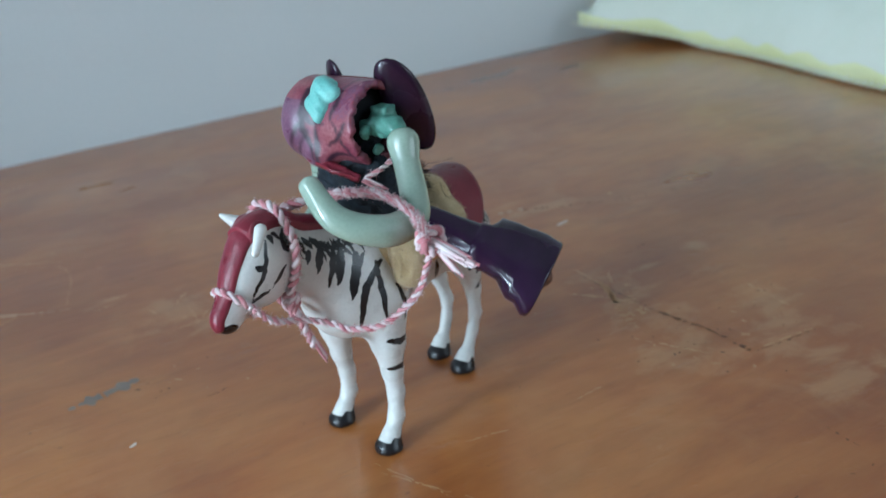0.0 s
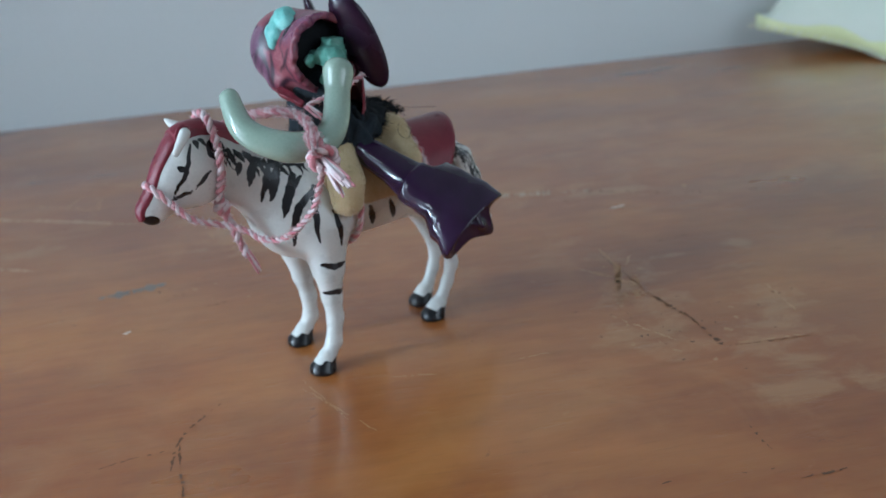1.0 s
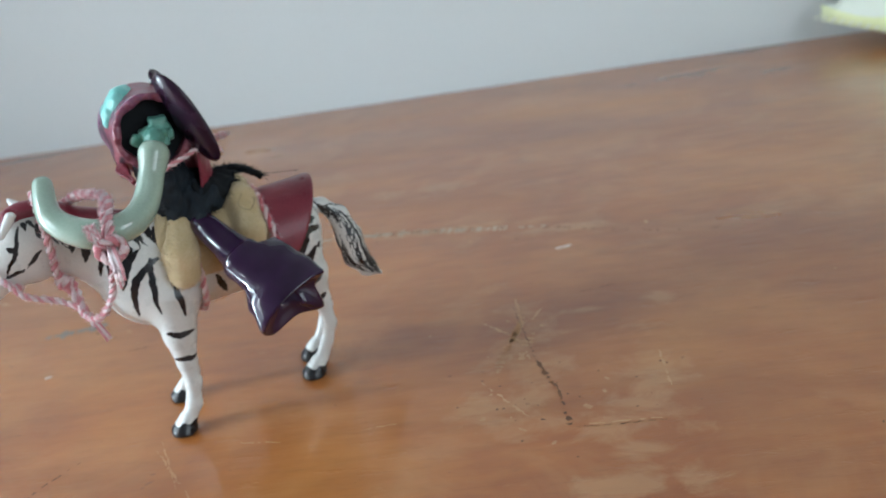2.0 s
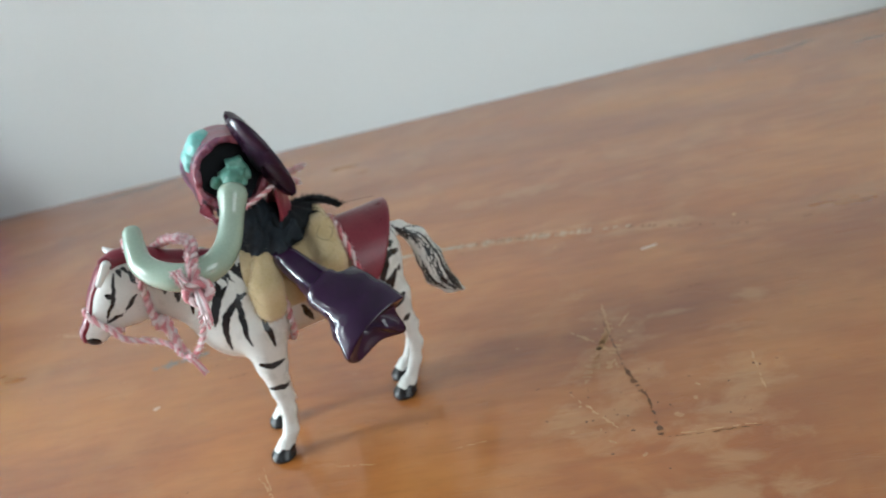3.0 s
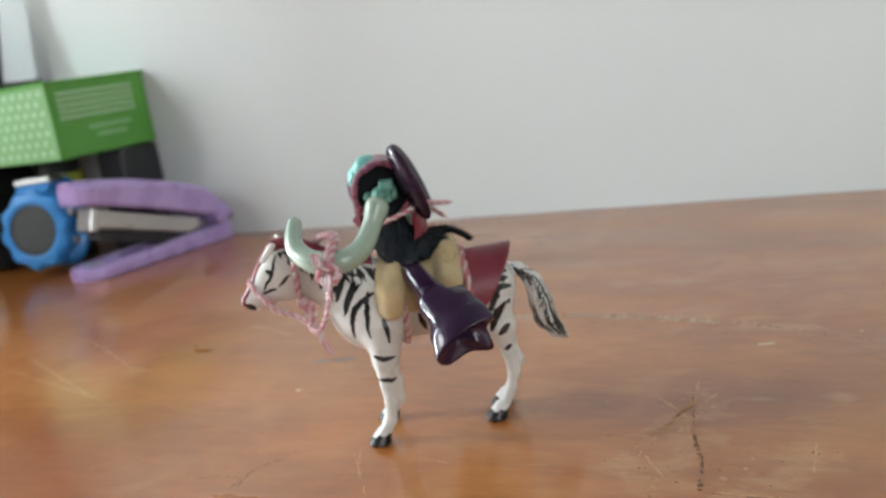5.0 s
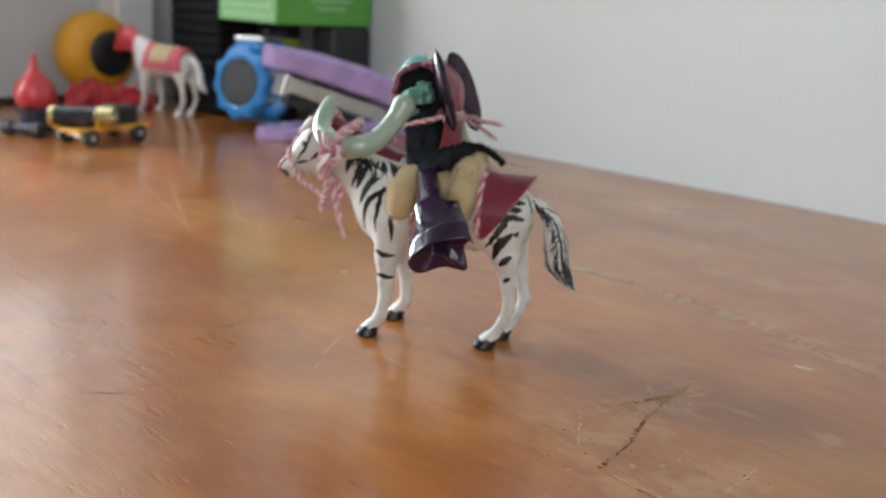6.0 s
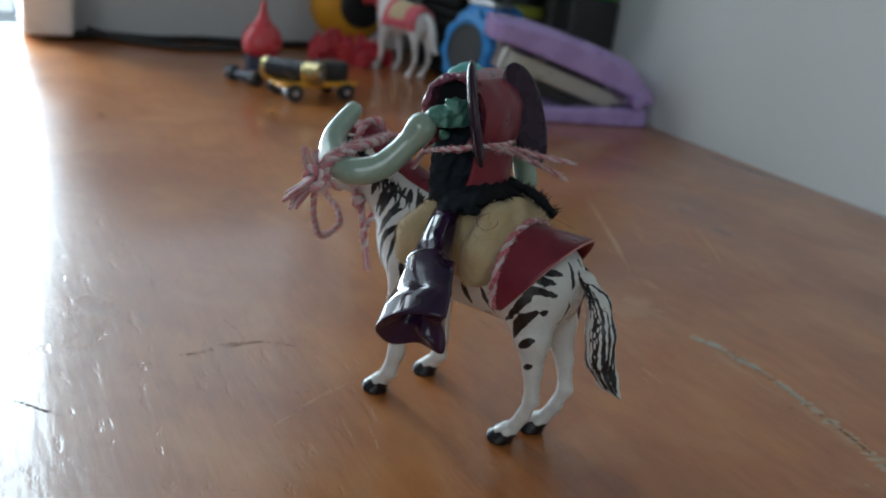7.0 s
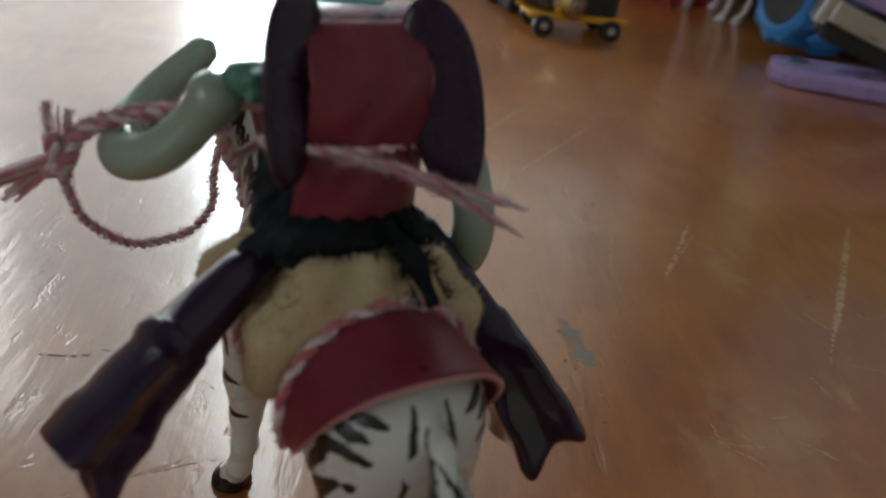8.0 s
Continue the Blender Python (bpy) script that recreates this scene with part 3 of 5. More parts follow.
DARK_LINES = [
    (0.7, (7.0, 2.2), (7.43, -1.1)), (1.7, (7.43, -1.0), (7.6, -1.8), (7.83, -2.5)), (0.9, (7.83, -2.5), (7.9, -3.4)), (1.8, (7.88, -3.4), (7.98, -4.27)), (0.6, (7.98, -4.27), (9.1, -4.35), (10.2, -4.39)),
    (0.9, (-4.5, -3.2), (-5.3, -4.4), (-5.45, -5.9)), (0.7, (-7.3, -5.25), (-6.4, -5.0), (-5.55, -4.9)), (0.8, (6.9, -7.6), (6.93, -8.5)),
    (0.8, (6.0, -9.05), (6.7, -9.1)), (0.8, (7.0, -9.5), (8.1, -9.48)), (0.6, (4.36, -8.96), (4.7, -8.92)), (0.7, (5.0, -1.3), (5.5, -1.26)),
    (1.4, (-2.3, 9.3), (-1.0, 9.8), (1.1, 9.7), (3.9, 9.35), (6.2, 8.9), (8.5, 8.2), (12.4, 6.5), (15.6, 5.9)),
    (0.8, (-4.85, -8.4), (-4.78, -7.6)), (0.8, (-5.0, -7.15), (-5.35, -4.7)), (0.8, (-4.0, -11.3), (-2.7, -10.1)), (0.6, (-2.0, -11.3), (-2.0, -11.0)),
    (0.7, (10.2, 2.9), (9.1, 2.7)), (0.7, (-5.5, 2.6), (-4.6, 2.8)),
]
PALE_LINES = [
    (0.5, (-2.5, -3.1), (-1.7, -4.3), (-0.8, -5.6)), (0.5, (0.9, -3.4), (-0.3, -3.2)), (0.5, (-12.6, 17.4), (-7.85, 15.2), (-8.0, 10.9)),
    (0.4, (-12.1, 12.6), (-10.4, 13.0), (-10.6, 15.6)), (0.5, (-16.3, 15.0), (-10.2, 12.1), (-7.8, 11.0)), (0.5, (-13.1, 15.2), (-10.7, 14.0), (-10.4, 15.2)),
    (0.6, (-11.9, 17.9), (-7.8, 15.8)), (0.4, (-13.8, 6.6), (-11.7, 6.2)), (0.4, (-14.5, 9.3), (-11.4, 7.7)), (0.5, (-4.9, 7.7), (-4.3, 8.1)),
    (0.5, (-1.5, -4.8), (-2.5, -2.7)), (0.4, (2.9, -3.3), (3.9, -3.2)), (0.6, (-25.2, 5.1), (-20.5, 2.6), (-16.5, 0.5)), (0.6, (-17.8, 3.8), (-16.0, 3.4)),
    (0.5, (-21.5, 2.1), (-17.6, 2.5)), (1.0, (-9.2, 26.5), (-7.7, 27.0)), (0.8, (6.0, 1.5), (7.0, 0.2), (7.3, -1.2)), (0.7, (5.9, -1.8), (7.0, -3.6)),
    (0.6, (8.3, -4.2), (10.1, -4.3)), (0.7, (10.65, -1.2), (10.6, -3.1)), (1.6, (8.75, 6.05), (9.25, 6.15)), (1.3, (-7.5, 1.55), (-7.35, 1.65)),
    (0.9, (-16.4, 15.1), (-12.5, 13.3), (-9.4, 11.8)), (0.9, (-13.5, 15.3), (-11.6, 14.6), (-10.5, 13.5)), (0.6, (-11.7, 14.6), (-11.4, 15.6), (-10.7, 16.3)), (0.9, (-12.0, 18.0), (-9.8, 16.9), (-7.6, 15.6)),
    (0.7, (-15.1, 9.3), (-13.0, 8.4), (-11.5, 7.7)), (0.5, (-24.9, 3.5), (-19.8, 1.7), (-15.9, 0.4)), (0.5, (-23.4, 7.4), (-17.9, 4.1)), (0.6, (-5.2, 7.2), (-4.4, 7.4), (-4.4, 8.6)), (0.5, (-1.0, 6.0), (-0.3, 6.1)),
    (0.9, (-4.7, 9.0), (-4.5, 9.35), (-4.2, 9.7)), (0.5, (-0.9, 6.05), (0.0, 6.05)), (1.0, (-7.3, 10.25), (-6.6, 10.45)), (1.0, (-6.8, 11.0), (-6.0, 10.8)), (0.8, (-5.35, 8.6), (-5.6, 9.25)), (0.6, (-4.6, 7.0), (-3.8, 8.0)), (0.5, (-0.5, 5.65), (0.0, 5.62)), (0.9, (-1.9, 4.88), (-1.7, 5.0)),
    (0.6, (6.7, 1.4), (7.4, 1.25), (7.85, 1.95)), (0.5, (0.1, 6.0), (-0.9, 6.0)), (0.5, (-10.3, 11.2), (-9.5, 11.7)), (0.8, (7.2, 0.9), (7.1, 2.8)),
]
for n, row in enumerate(PALE_LINES):
    part("scratch", scratch_mesh("scratch", [(row[0] * (1.25 if row[1][0] > -14 else 2.3), *row[1:])], 0.00005 + n * 1e-6, 50 + n), PALE_SCRATCH if row[1][0] > -14 else DUSTY_SCRATCH, table, "" if n else "pale scratch in the varnish", m=HALF)
for n, row in enumerate(DARK_LINES):
    part("crack", scratch_mesh("crack", [row], 0.00009 + n * 1e-6, 90 + n, 0.8 if len(row) > 7 else 0.42), DARK_SCRATCH, table, "" if n else "dark crack in the wood", m=HALF)
part("smear", scratch_mesh("smear", [(6.5, (-8.7, 4.45), (-7.8, 4.6), (-6.6, 4.9))], 0.00007, 7, 0.08), GREY_STAIN, table, "grey smear", m=HALF)
part("flaked_varnish", scratch_mesh("flaked_varnish", [(3.2, (6.3, -1.6), (6.55, -0.5), (6.9, 0.4), (7.3, 1.7)), (4.2, (7.0, -0.9), (7.15, -0.2), (7.5, 0.5)), (2.4, (6.7, -1.0), (6.8, 0.2), (7.1, 0.9))], 0.000045, 63, 0.4), WORN_WOOD, table, "pale flaked patch in the varnish", m=HALF)
part("seam_filler", scratch_mesh("seam_filler", [(6.0, (-2.4, 9.2), (-0.9, 9.7), (1.1, 9.75), (3.9, 9.35), (6.3, 8.8), (8.6, 8.3)), (2.6, (-2.6, 9.35), (-1.6, 9.7), (-0.2, 9.8))], 0.000055, 61, 0.3), SEAM, table, "greyish filler along an open seam", m=HALF)
for n, row in enumerate(((4.6, (-2.3, 9.15), (-1.95, 9.4), (-1.4, 9.75)), (4.8, (-0.85, 9.5), (-0.3, 9.72), (0.3, 9.85)), (2.6, (0.9, 9.75), (1.6, 9.7), (2.4, 9.55)))):
    part("filler_patch", scratch_mesh("filler_patch", [row], 0.00011 + n * 1e-6, 70 + n, 0.06), FILLER, table, "" if n else "grey-green filler left in the seam", m=HALF)
for n, (cx, cy, long, wide, turn) in enumerate(((9.0, 6.2, 3.4, 1.0, 0.25), (-7.42, 1.6, 1.3, 0.9, 0.6))):
    rim = [(long * math.cos(t) * (0.8 + 0.2 * math.sin(3 * t + n)), wide * math.sin(t) * (0.75 + 0.3 * math.cos(2 * t))) for t in np.linspace(0, 2 * math.pi, 12, endpoint=False)]
    rim = [(cx * 0.01 + (u * math.cos(turn) - w * math.sin(turn)) * 0.001, cy * 0.01 + (u * math.sin(turn) + w * math.cos(turn)) * 0.001) for u, w in rim]
    v, f = loft([[(x, y, z) for x, y in rim] for z in (0.0, 0.00015)])
    part("paint_chip", mesh_of("paint_chip", v, f, [CHIP], smooth=False), None, table, "" if n else "cream chip of old paint", m=HALF)
# specks, dents and dust all over the old varnish
rnd = random.Random(21)
WORN = ((7.2, -1.2, 0.9, 1.8), (8.6, -3.4, 1.4, 0.9), (10.4, -2.0, 0.5, 1.2), (6.6, -3.0, 0.8, 0.8), (3.0, 9.2, 3.0, 0.35), (-18.5, 2.6, 3.0, 1.2), (-9.5, 13.5, 2.6, 2.0), (-6.0, 4.2, 1.2, 0.5), (8.0, 8.2, 2.0, 0.5))
for name, mat, count, size, lift in (("pale_specks", WORN_WOOD, 60, 0.0008, 0.00003), ("dark_specks", DARK_SCRATCH, 110, 0.00045, 0.000035)):
    verts, faces = [], []
    for _ in range(count):
        cx, cy = rnd.uniform(-0.45, 0.35), rnd.uniform(-0.16, 0.3)
        if rnd.random() < 0.72:
            px, py, sx, sy = rnd.choice(WORN)
            cx, cy = rnd.gauss(px, sx) / 100, rnd.gauss(py, sy) / 100
        a, r = rnd.uniform(0, math.pi), size * rnd.uniform(0.3, 1.0) ** 1.5
        long = rnd.choice((1, 1, 1.3, 1.7, 2.4))
        start = len(verts)
        for k in range(6):
            t, q = k * math.pi / 3, r * rnd.uniform(0.6, 1.2)
            u, w = q * long * math.cos(t), q * math.sin(t)
            verts.append((cx + u * math.cos(a) - w * math.sin(a), cy + u * math.sin(a) + w * math.cos(a), lift))
        faces.append(tuple(range(start, start + 6)))
    tagged(part(name, mesh_of(name, verts, faces, [], smooth=False), mat, table, "tiny specks and dents in the varnish", m=HALF), kind="stuff")



# ---- the toy zebra and its rider ----
TOY = pose(-0.00427, -0.00551, 0, 0, 0, 207)
MM = 0.001
FACE_INK = [
    (0.42, (43.4, 5, 64.3), (45.2, 4.7, 58.6), (47.4, 4.5, 55.6), (49.6, 4.2, 52.4)), (0.6, (46.9, 4.6, 59.6), (45.9, 4.7, 58.9)), (0.45, (40.3, 5.3, 57.3), (44, 5.2, 54)),
    (0.4, (44.8, 5, 53.6), (47, 4.5, 53.2), (49.4, 4.2, 52.2)), (0.4, (40.8, 5.9, 66.0), (40.0, 6, 63.4)), (0.5, (42.6, 5.4, 66.0), (41.8, 5.6, 63.0)),
]
NECK_INK = [
    (1.0, (37.9, 4.3, 63.9), (39, 5.7, 60)), (0.6, (36.6, 4.3, 63.1), (36.8, 5.4, 59.4)), (0.5, (33, 5.2, 57.5), (33.9, 5.3, 54.6)),
    (0.65, (29.9, 5.5, 57), (31.7, 5.6, 51.7)), (0.75, (24.3, 6.3, 55), (27.7, 7.1, 47.1)), (0.75, (21.5, 8, 52.5), (25.4, 8.9, 43.5)),
    (0.5, (26, 5.4, 56.2), (29.6, 6, 47)), (0.45, (35, 5, 61), (34, 5.3, 57.5)), (0.45, (33.5, 5, 60.5), (32, 5.2, 57.5)), (0.45, (31.5, 5, 60), (30, 5.2, 56.5)),
]
SHOULDER_INK = [
    (0.65, (19.7, 8.6, 51.6), (24.5, 8.7, 47.5), (25.9, 8.7, 42.7)), (0.75, (16.1, 10.2, 49), (22.7, 10.3, 44.3), (24.1, 8, 34.5)),
    (0.65, (17.9, 10.2, 49), (19.1, 11.9, 42.3), (19.3, 12.3, 35.2)), (0.65, (14.4, 12.5, 42.4), (13.5, 13, 33)), (0.3, (19.9, 5.2, 56.2), (17.4, 8.5, 52.1)),
    (0.3, (18.3, 3.9, 57.1), (14.8, 8.8, 51.6)), (0.3, (23.4, 6.2, 54.7), (18, 7.1, 54)), (0.3, (21.1, 5.2, 56.2), (22.1, 8.1, 51.5)),
]
BODY_INK = [
    (0.7, (3.5, 11.4, 40), (1.8, 9.6, 33)), (0.65, (-2.5, 11.4, 40), (-4.5, 9.6, 33)), (0.6, (-8, 11.4, 40), (-11, 9.6, 33.5)),
    (0.65, (19.8, 11.5, 29.3), (15.5, 13.2, 28.3), (12, 12, 28)), (0.6, (18.4, 9.5, 21.3), (15.5, 11.3, 21), (13.8, 9, 21)),
]
RUMP_INK = [
    (0.5, (-25.8, 9.1, 46.7), (-22.6, 12.3, 47.1)), (0.65, (-26.9, 8, 43.4), (-22.7, 13.3, 44.5), (-21.1, 14.1, 41.6), (-14.6, 11.2, 33.2)),
    (0.85, (-23.9, 11.9, 38.5), (-19.9, 13.4, 35.1), (-16.3, 11, 30.1)), (0.5, (-25.8, 9.6, 39), (-24.9, 10.9, 38.5)),
    (0.65, (-23.8, 12.2, 32.3), (-19.4, 11.9, 28.3)), (0.5, (-23.4, 9.3, 24.4), (-20.9, 9.1, 23.4)),
    (0.5, (-22.9, 10.2, 49.5), (-26.9, 5.7, 48.5)), (0.5, (-22.9, 11.6, 47.7), (-26.4, 8.3, 46.6)), (0.35, (-26.5, 2.5, 51), (-28.6, 3, 42), (-28, 3.5, 34)),
]
zv, zf = nets(zebra_shape, (-45, -17, -1), (58.5, 17, 73), 0.44)
ink = np.maximum.reduce([ink_of(zv, s, True) for s in (FACE_INK, [(w * 1.25, *line) for w, *line in NECK_INK], SHOULDER_INK, BODY_INK, [(w * 1.35, *line) for w, *line in RUMP_INK])])
ink = np.where(zv[:, 0] < -27.5, -9.0, ink)
# hair strokes along the tail
tail_line = smooth_line(TAIL, 6)
rnd = random.Random(3)
tail_ink = []
for n in range(84):
    a = rnd.uniform(0, 2 * math.pi)
    s0 = rnd.randint(4, 24)
    s1 = min(len(tail_line), s0 + rnd.randint(6, 14))
    grow = np.interp(np.arange(s0, s1), (0, 12, 20, 30, 36), (1.5, 2.8, 3.6, 2.9, 0.5))[:, None]
    tail_ink.append((rnd.choice((0.13, 0.17, 0.24)), *(tail_line[s0:s1] + grow * np.array((math.cos(a), 0.8 * math.sin(a), 0.5 * math.cos(a))))))
ink = np.maximum(ink, np.where(zv[:, 0] < -27, ink_of(zv, tail_ink, True), -9))
# sketchy hatching of the mane
hatch = []
for n in range(34):
    x = rnd.uniform(14, 39)
    z = float(np.interp(x, (14, 22, 30, 39), (55.5, 56, 58.5, 63)))
    hatch.append((rnd.choice((0.2, 0.24, 0.36)), (x, 3.6 + rnd.uniform(0, 1.2), z - rnd.uniform(0, 1.5)), (x - rnd.uniform(0.6, 2.8), 5.5 + rnd.uniform(0, 2), z - rnd.uniform(2.5, 6))))
ink = np.maximum(ink, ink_of(zv, hatch, True))
# painted hooves and nostrils
ink = np.maximum(ink, np.minimum(3.3 + 0.35 * np.sin(zv[:, 0] * 2.1) - zv[:, 2], 3))
ink = np.maximum(ink, ink_of(zv, [(1.5, (53.6, 2.2, 47.6), (55.6, 1.4, 48.4)), (1.5, (53.6, -2.2, 47.6), (55.6, -1.4, 48.4))], True))


def split_toy(ob, material, marks=None):
    """The moulded animal under ob as a body, a tail, two ears and four hooves."""
    mid = np.array([zv[list(g)].mean(0) for g in zf])
    kind = np.zeros(len(zf), int)
    kind[mid[:, 0] < -29.0] = 1
    kind[(mid[:, 2] > 65.4) & (mid[:, 1] > 3.4)] = 2
    kind[(mid[:, 2] > 65.0) & (mid[:, 1] < -4.0)] = 3
    low = mid[:, 2] < 3.1
    for n, (front, side) in enumerate(((1, 1), (1, -1), (-1, 1), (-1, -1))):
        kind[low & (mid[:, 0] * front > 0) & (mid[:, 1] * side > 0)] = 4 + n
    for n, (name, label) in enumerate((("body", ""), ("tail", "tail with painted black hair" if marks is not None else ""), ("ear", ""), ("ear", ""), *[("hoof", "black painted hoof" if marks is not None else "")] * 4)):
        chosen = np.array([zf[i] for i in np.where(kind == n)[0]])
        used, index = np.unique(chosen, return_inverse=True)
        part(name, mesh_of(name, zv[used] * MM, index.reshape(chosen.shape).tolist(), [material], ink=None if marks is None else marks[used]), None, ob, label)


toy_zebra = empty("toy_zebra", TOY, "white plastic toy zebra with hand-drawn black stripes standing on the table", "toy")
split_toy(toy_zebra, ZEBRA, ink)


def ear_piece(side):
    """A glossy leaf-shaped lobe, slightly dished."""
    out = np.array((-0.52, 0.85 * side, 0.0))
    up = np.array((0.27, 0.0, 0.963)) if side > 0 else np.array((0.3, 0.02, 0.954))
    face = np.cross(out, up) * side
    mid = np.array((0.5, 9.6, 79.8)) if side > 0 else np.array((-1.0, -10.3, 77.9))
    rings = []
    for s in np.linspace(-1, 1, 40):
        z = (12.0 if side > 0 else 12.7) * s
        half = 5.15 * math.sqrt(max(1 - abs(s) ** 2.3, 0.0)) * (1.0 + 0.1 * s) + 0.05
        lean = -1.2 * s
        thick = 1.35 * math.sqrt(max(1 - abs(s) ** 4, 0.0)) + 0.05
        ring = []
        for k in range(28):
            a = 2 * math.pi * k / 28
            u, w = math.cos(a), math.sin(a)
            du = half * math.copysign(abs(u) ** 0.8, u) + lean
            dish = -0.9 * (du / 6) ** 2 - 0.5 * s * s + 1.0
            ring.append(mid + out * du + up * z + face * (thick * w + dish - 0.6))
        rings.append(ring)
    return loft(rings)


def leg_piece(side):
    """A hollow trouser leg of shiny plastic: a slim thigh, a raised band, then a wide folded cuff with an open, notched end."""
    if side > 0:
        hip, far, u = np.array((3.5, 12.5, 54.5)), np.array((-8.5, 38.8, 38.8)), np.array((-0.88, -0.05, 0.476))
    else:
        hip, far, u = np.array((3.6, -12.5, 55.2)), np.array((-12.0, -30.5, 27.5)), np.array((-0.80, 0.12, 0.58))
    d = (far - hip) / np.linalg.norm(far - hip)
    u = u - d * (u @ d)
    u /= np.linalg.norm(u)
    v = np.cross(d, u) * side
    # rear edge, ridge, top, front edge, lower front, underside, lower rear lobe, notch
    lean = np.array((0.0, -0.01, -0.03, -0.04, -0.04, -0.02, 0.06, -0.03))
    thigh = np.array(((3.4, 0), (2.6, 2.7), (-1.4, 3.4), (-3.5, 1.2), (-3.5, -1.5), (-0.5, -3.2), (2.0, -3.0), (3.2, -1.6)))
    knee = np.array(((4.4, 0.2), (3.2, 3.0), (-2.2, 3.8), (-4.7, 1.5), (-4.6, -1.6), (-0.6, -3.8), (2.6, -3.6), (4.0, -1.6)))
    band = np.array(((4.9, 0.3), (3.6, 3.5), (-2.4, 4.5), (-5.4, 1.8), (-5.3, -1.8), (-0.6, -4.3), (2.8, -4.2), (4.5, -1.8)))
    rear = np.array(((9.0, 1.2), (4.5, 3.6), (-2.5, 4.2), (-5.6, 1.8), (-5.6, -2.0), (-0.6, -4.6), (3.0, -5.0), (6.0, -1.4)))
    front = np.array(((9.4, 0.8), (4.8, 3.4), (-2.8, 4.0), (-8.1, 1.5), (-7.8, -3.6), (-0.9, -5.0), (3.2, -6.4), (5.8, -2.0)))
    cuff = np.array(((9.6, 0.3), (5.2, 3.1), (-3.0, 3.7), (-9.9, 0.5), (-9.4, -5.0), (-2.0, -6.0), (3.8, -8.2), (6.2, -2.6)))
    rings = []
    for s, form, grow, tip in ((-0.09, thigh, 0.55, 0), (-0.04, thigh, 0.85, 0), (0.08, thigh, 0.97, 0), (0.24, thigh, 1.05, 0), (0.395, knee, 1.0, 0), (0.40, knee, 1.02, 0), (0.412, band, 0.97, 0), (0.43, band, 0.99, 0), (0.475, band, 1.03, 0),
                               (0.53, rear, 0.93, 0), (0.66, rear, 1.0, 0), (0.755, front, 0.98, 0), (0.77, front, 1.01, 0.1), (0.86, front, 1.04, 0.5),
                               (0.95, cuff, 1.0, 0.9), (0.985, cuff, 1.0, 1.0), (1.0, cuff, 0.96, 1.0), (0.998, cuff, 0.9, 1.0), (0.985, cuff, 0.8, 1.0), (0.97, cuff, 0.66, 1.0), (0.955, cuff, 0.5, 1.0), (0.945, cuff, 0.34, 0.9), (0.92, cuff, 0.28, 0.8), (0.86, cuff, 0.24, 0.5), (0.85, cuff, 0.04, 0.4)):
        pts = np.c_[form * grow, s + lean * tip]
        ring = smooth_line(np.vstack([pts[-2:], pts, pts[:2]]), 6)[12:60]
        rings.append(hip + (far - hip) * ring[:, 2:3] + ring[:, 0:1] * u + ring[:, 1:2] * v)
    return loft(rings)


def hood_shape(p):
    q = p - np.array((8.3, -1.6, 78.0), np.float32)
    tube_d = np.sqrt((q[..., 0] * 1.02) ** 2 + (q[..., 2] * 1.0) ** 2) - 9.4
    # the far cheek is closed and round, the near one is open
    solid = blend(np.maximum(tube_d, np.abs(q[..., 1] + 0.2) - 9.8), ball(p, (11.2, -8.8, 78.0), 8.0, (1, 0.8, 1.05)), 2.0)
    chin = limb(p, (13, -4, 72), (10.5, -2, 66.5), 5.0, 2.0)
    solid = blend(solid, chin, 2.5)
    nick = 0.5 * np.sin(3.1 * np.arctan2(q[..., 2], q[..., 0]) * 4) + 0.35 * np.sin(np.arctan2(q[..., 2], q[..., 0]) * 23)
    hollow = np.maximum(np.sqrt(q[..., 0] ** 2 + q[..., 2] ** 2) - 7.6 + 0.3 * np.sin(np.arctan2(q[..., 2], q[..., 0]) * 7), 3.0 - q[..., 1])
    return np.maximum(np.maximum(solid, q[..., 1] - 9.1 - nick * 0.7), -hollow)


def torso_shape(p):
    d = limb(p, (9, 0, 69), (7, 0, 60), 6.0, 6.6, 1.25)
    d = blend(d, limb(p, (10.0, 7.6, 68), (8, 8.6, 57), 2.8, 3.2), 2)
    d = blend(d, limb(p, (9.5, -8, 68), (9, -9.5, 57), 2.8, 3.4), 2)
    d = blend(d, ball(p, (1.2, 0, 60.5), 5.9, (1, 1.6, 0.62)), 3)
    for side in (1, -1):
        d = blend(d, limb(p, (3, 5 * side, 60), (3.6, 12.6 * side, 56), 3.6, 2.6), 2)
    d = blend(d, limb(p, (-0.6, 8.5, 58.4), (-0.6, -8.5, 58.4), 2.9, 2.9), 2)
    return d + 0.35 * np.sin(p[..., 0] * 1.7 + p[..., 2] * 0.9) * np.sin(p[..., 1] * 1.3) + 0.4 * np.abs(np.sin(p[..., 2] * 1.1 + p[..., 1] * 0.6 + 0.8 * np.sin(p[..., 0])))


def cap_shape(p):
    d = limb(p, (12.6, -2.6, 85.6), (15.4, -2.2, 83.0), 3.1, 2.7, 1.1)
    for c, r in (((11.4, -4.4, 86.4), 2.2), ((13.8, 0.4, 85.4), 2.1), ((15.8, -4.2, 83.6), 1.6), ((16.8, -1.6, 81.2), 1.5)):
        d = blend(d, ball(p, c, r), 0.7)
    return d + 0.13 * np.sin(p[..., 0] * 1.7) * np.sin(p[..., 1] * 1.9 + p[..., 2] * 2.1)


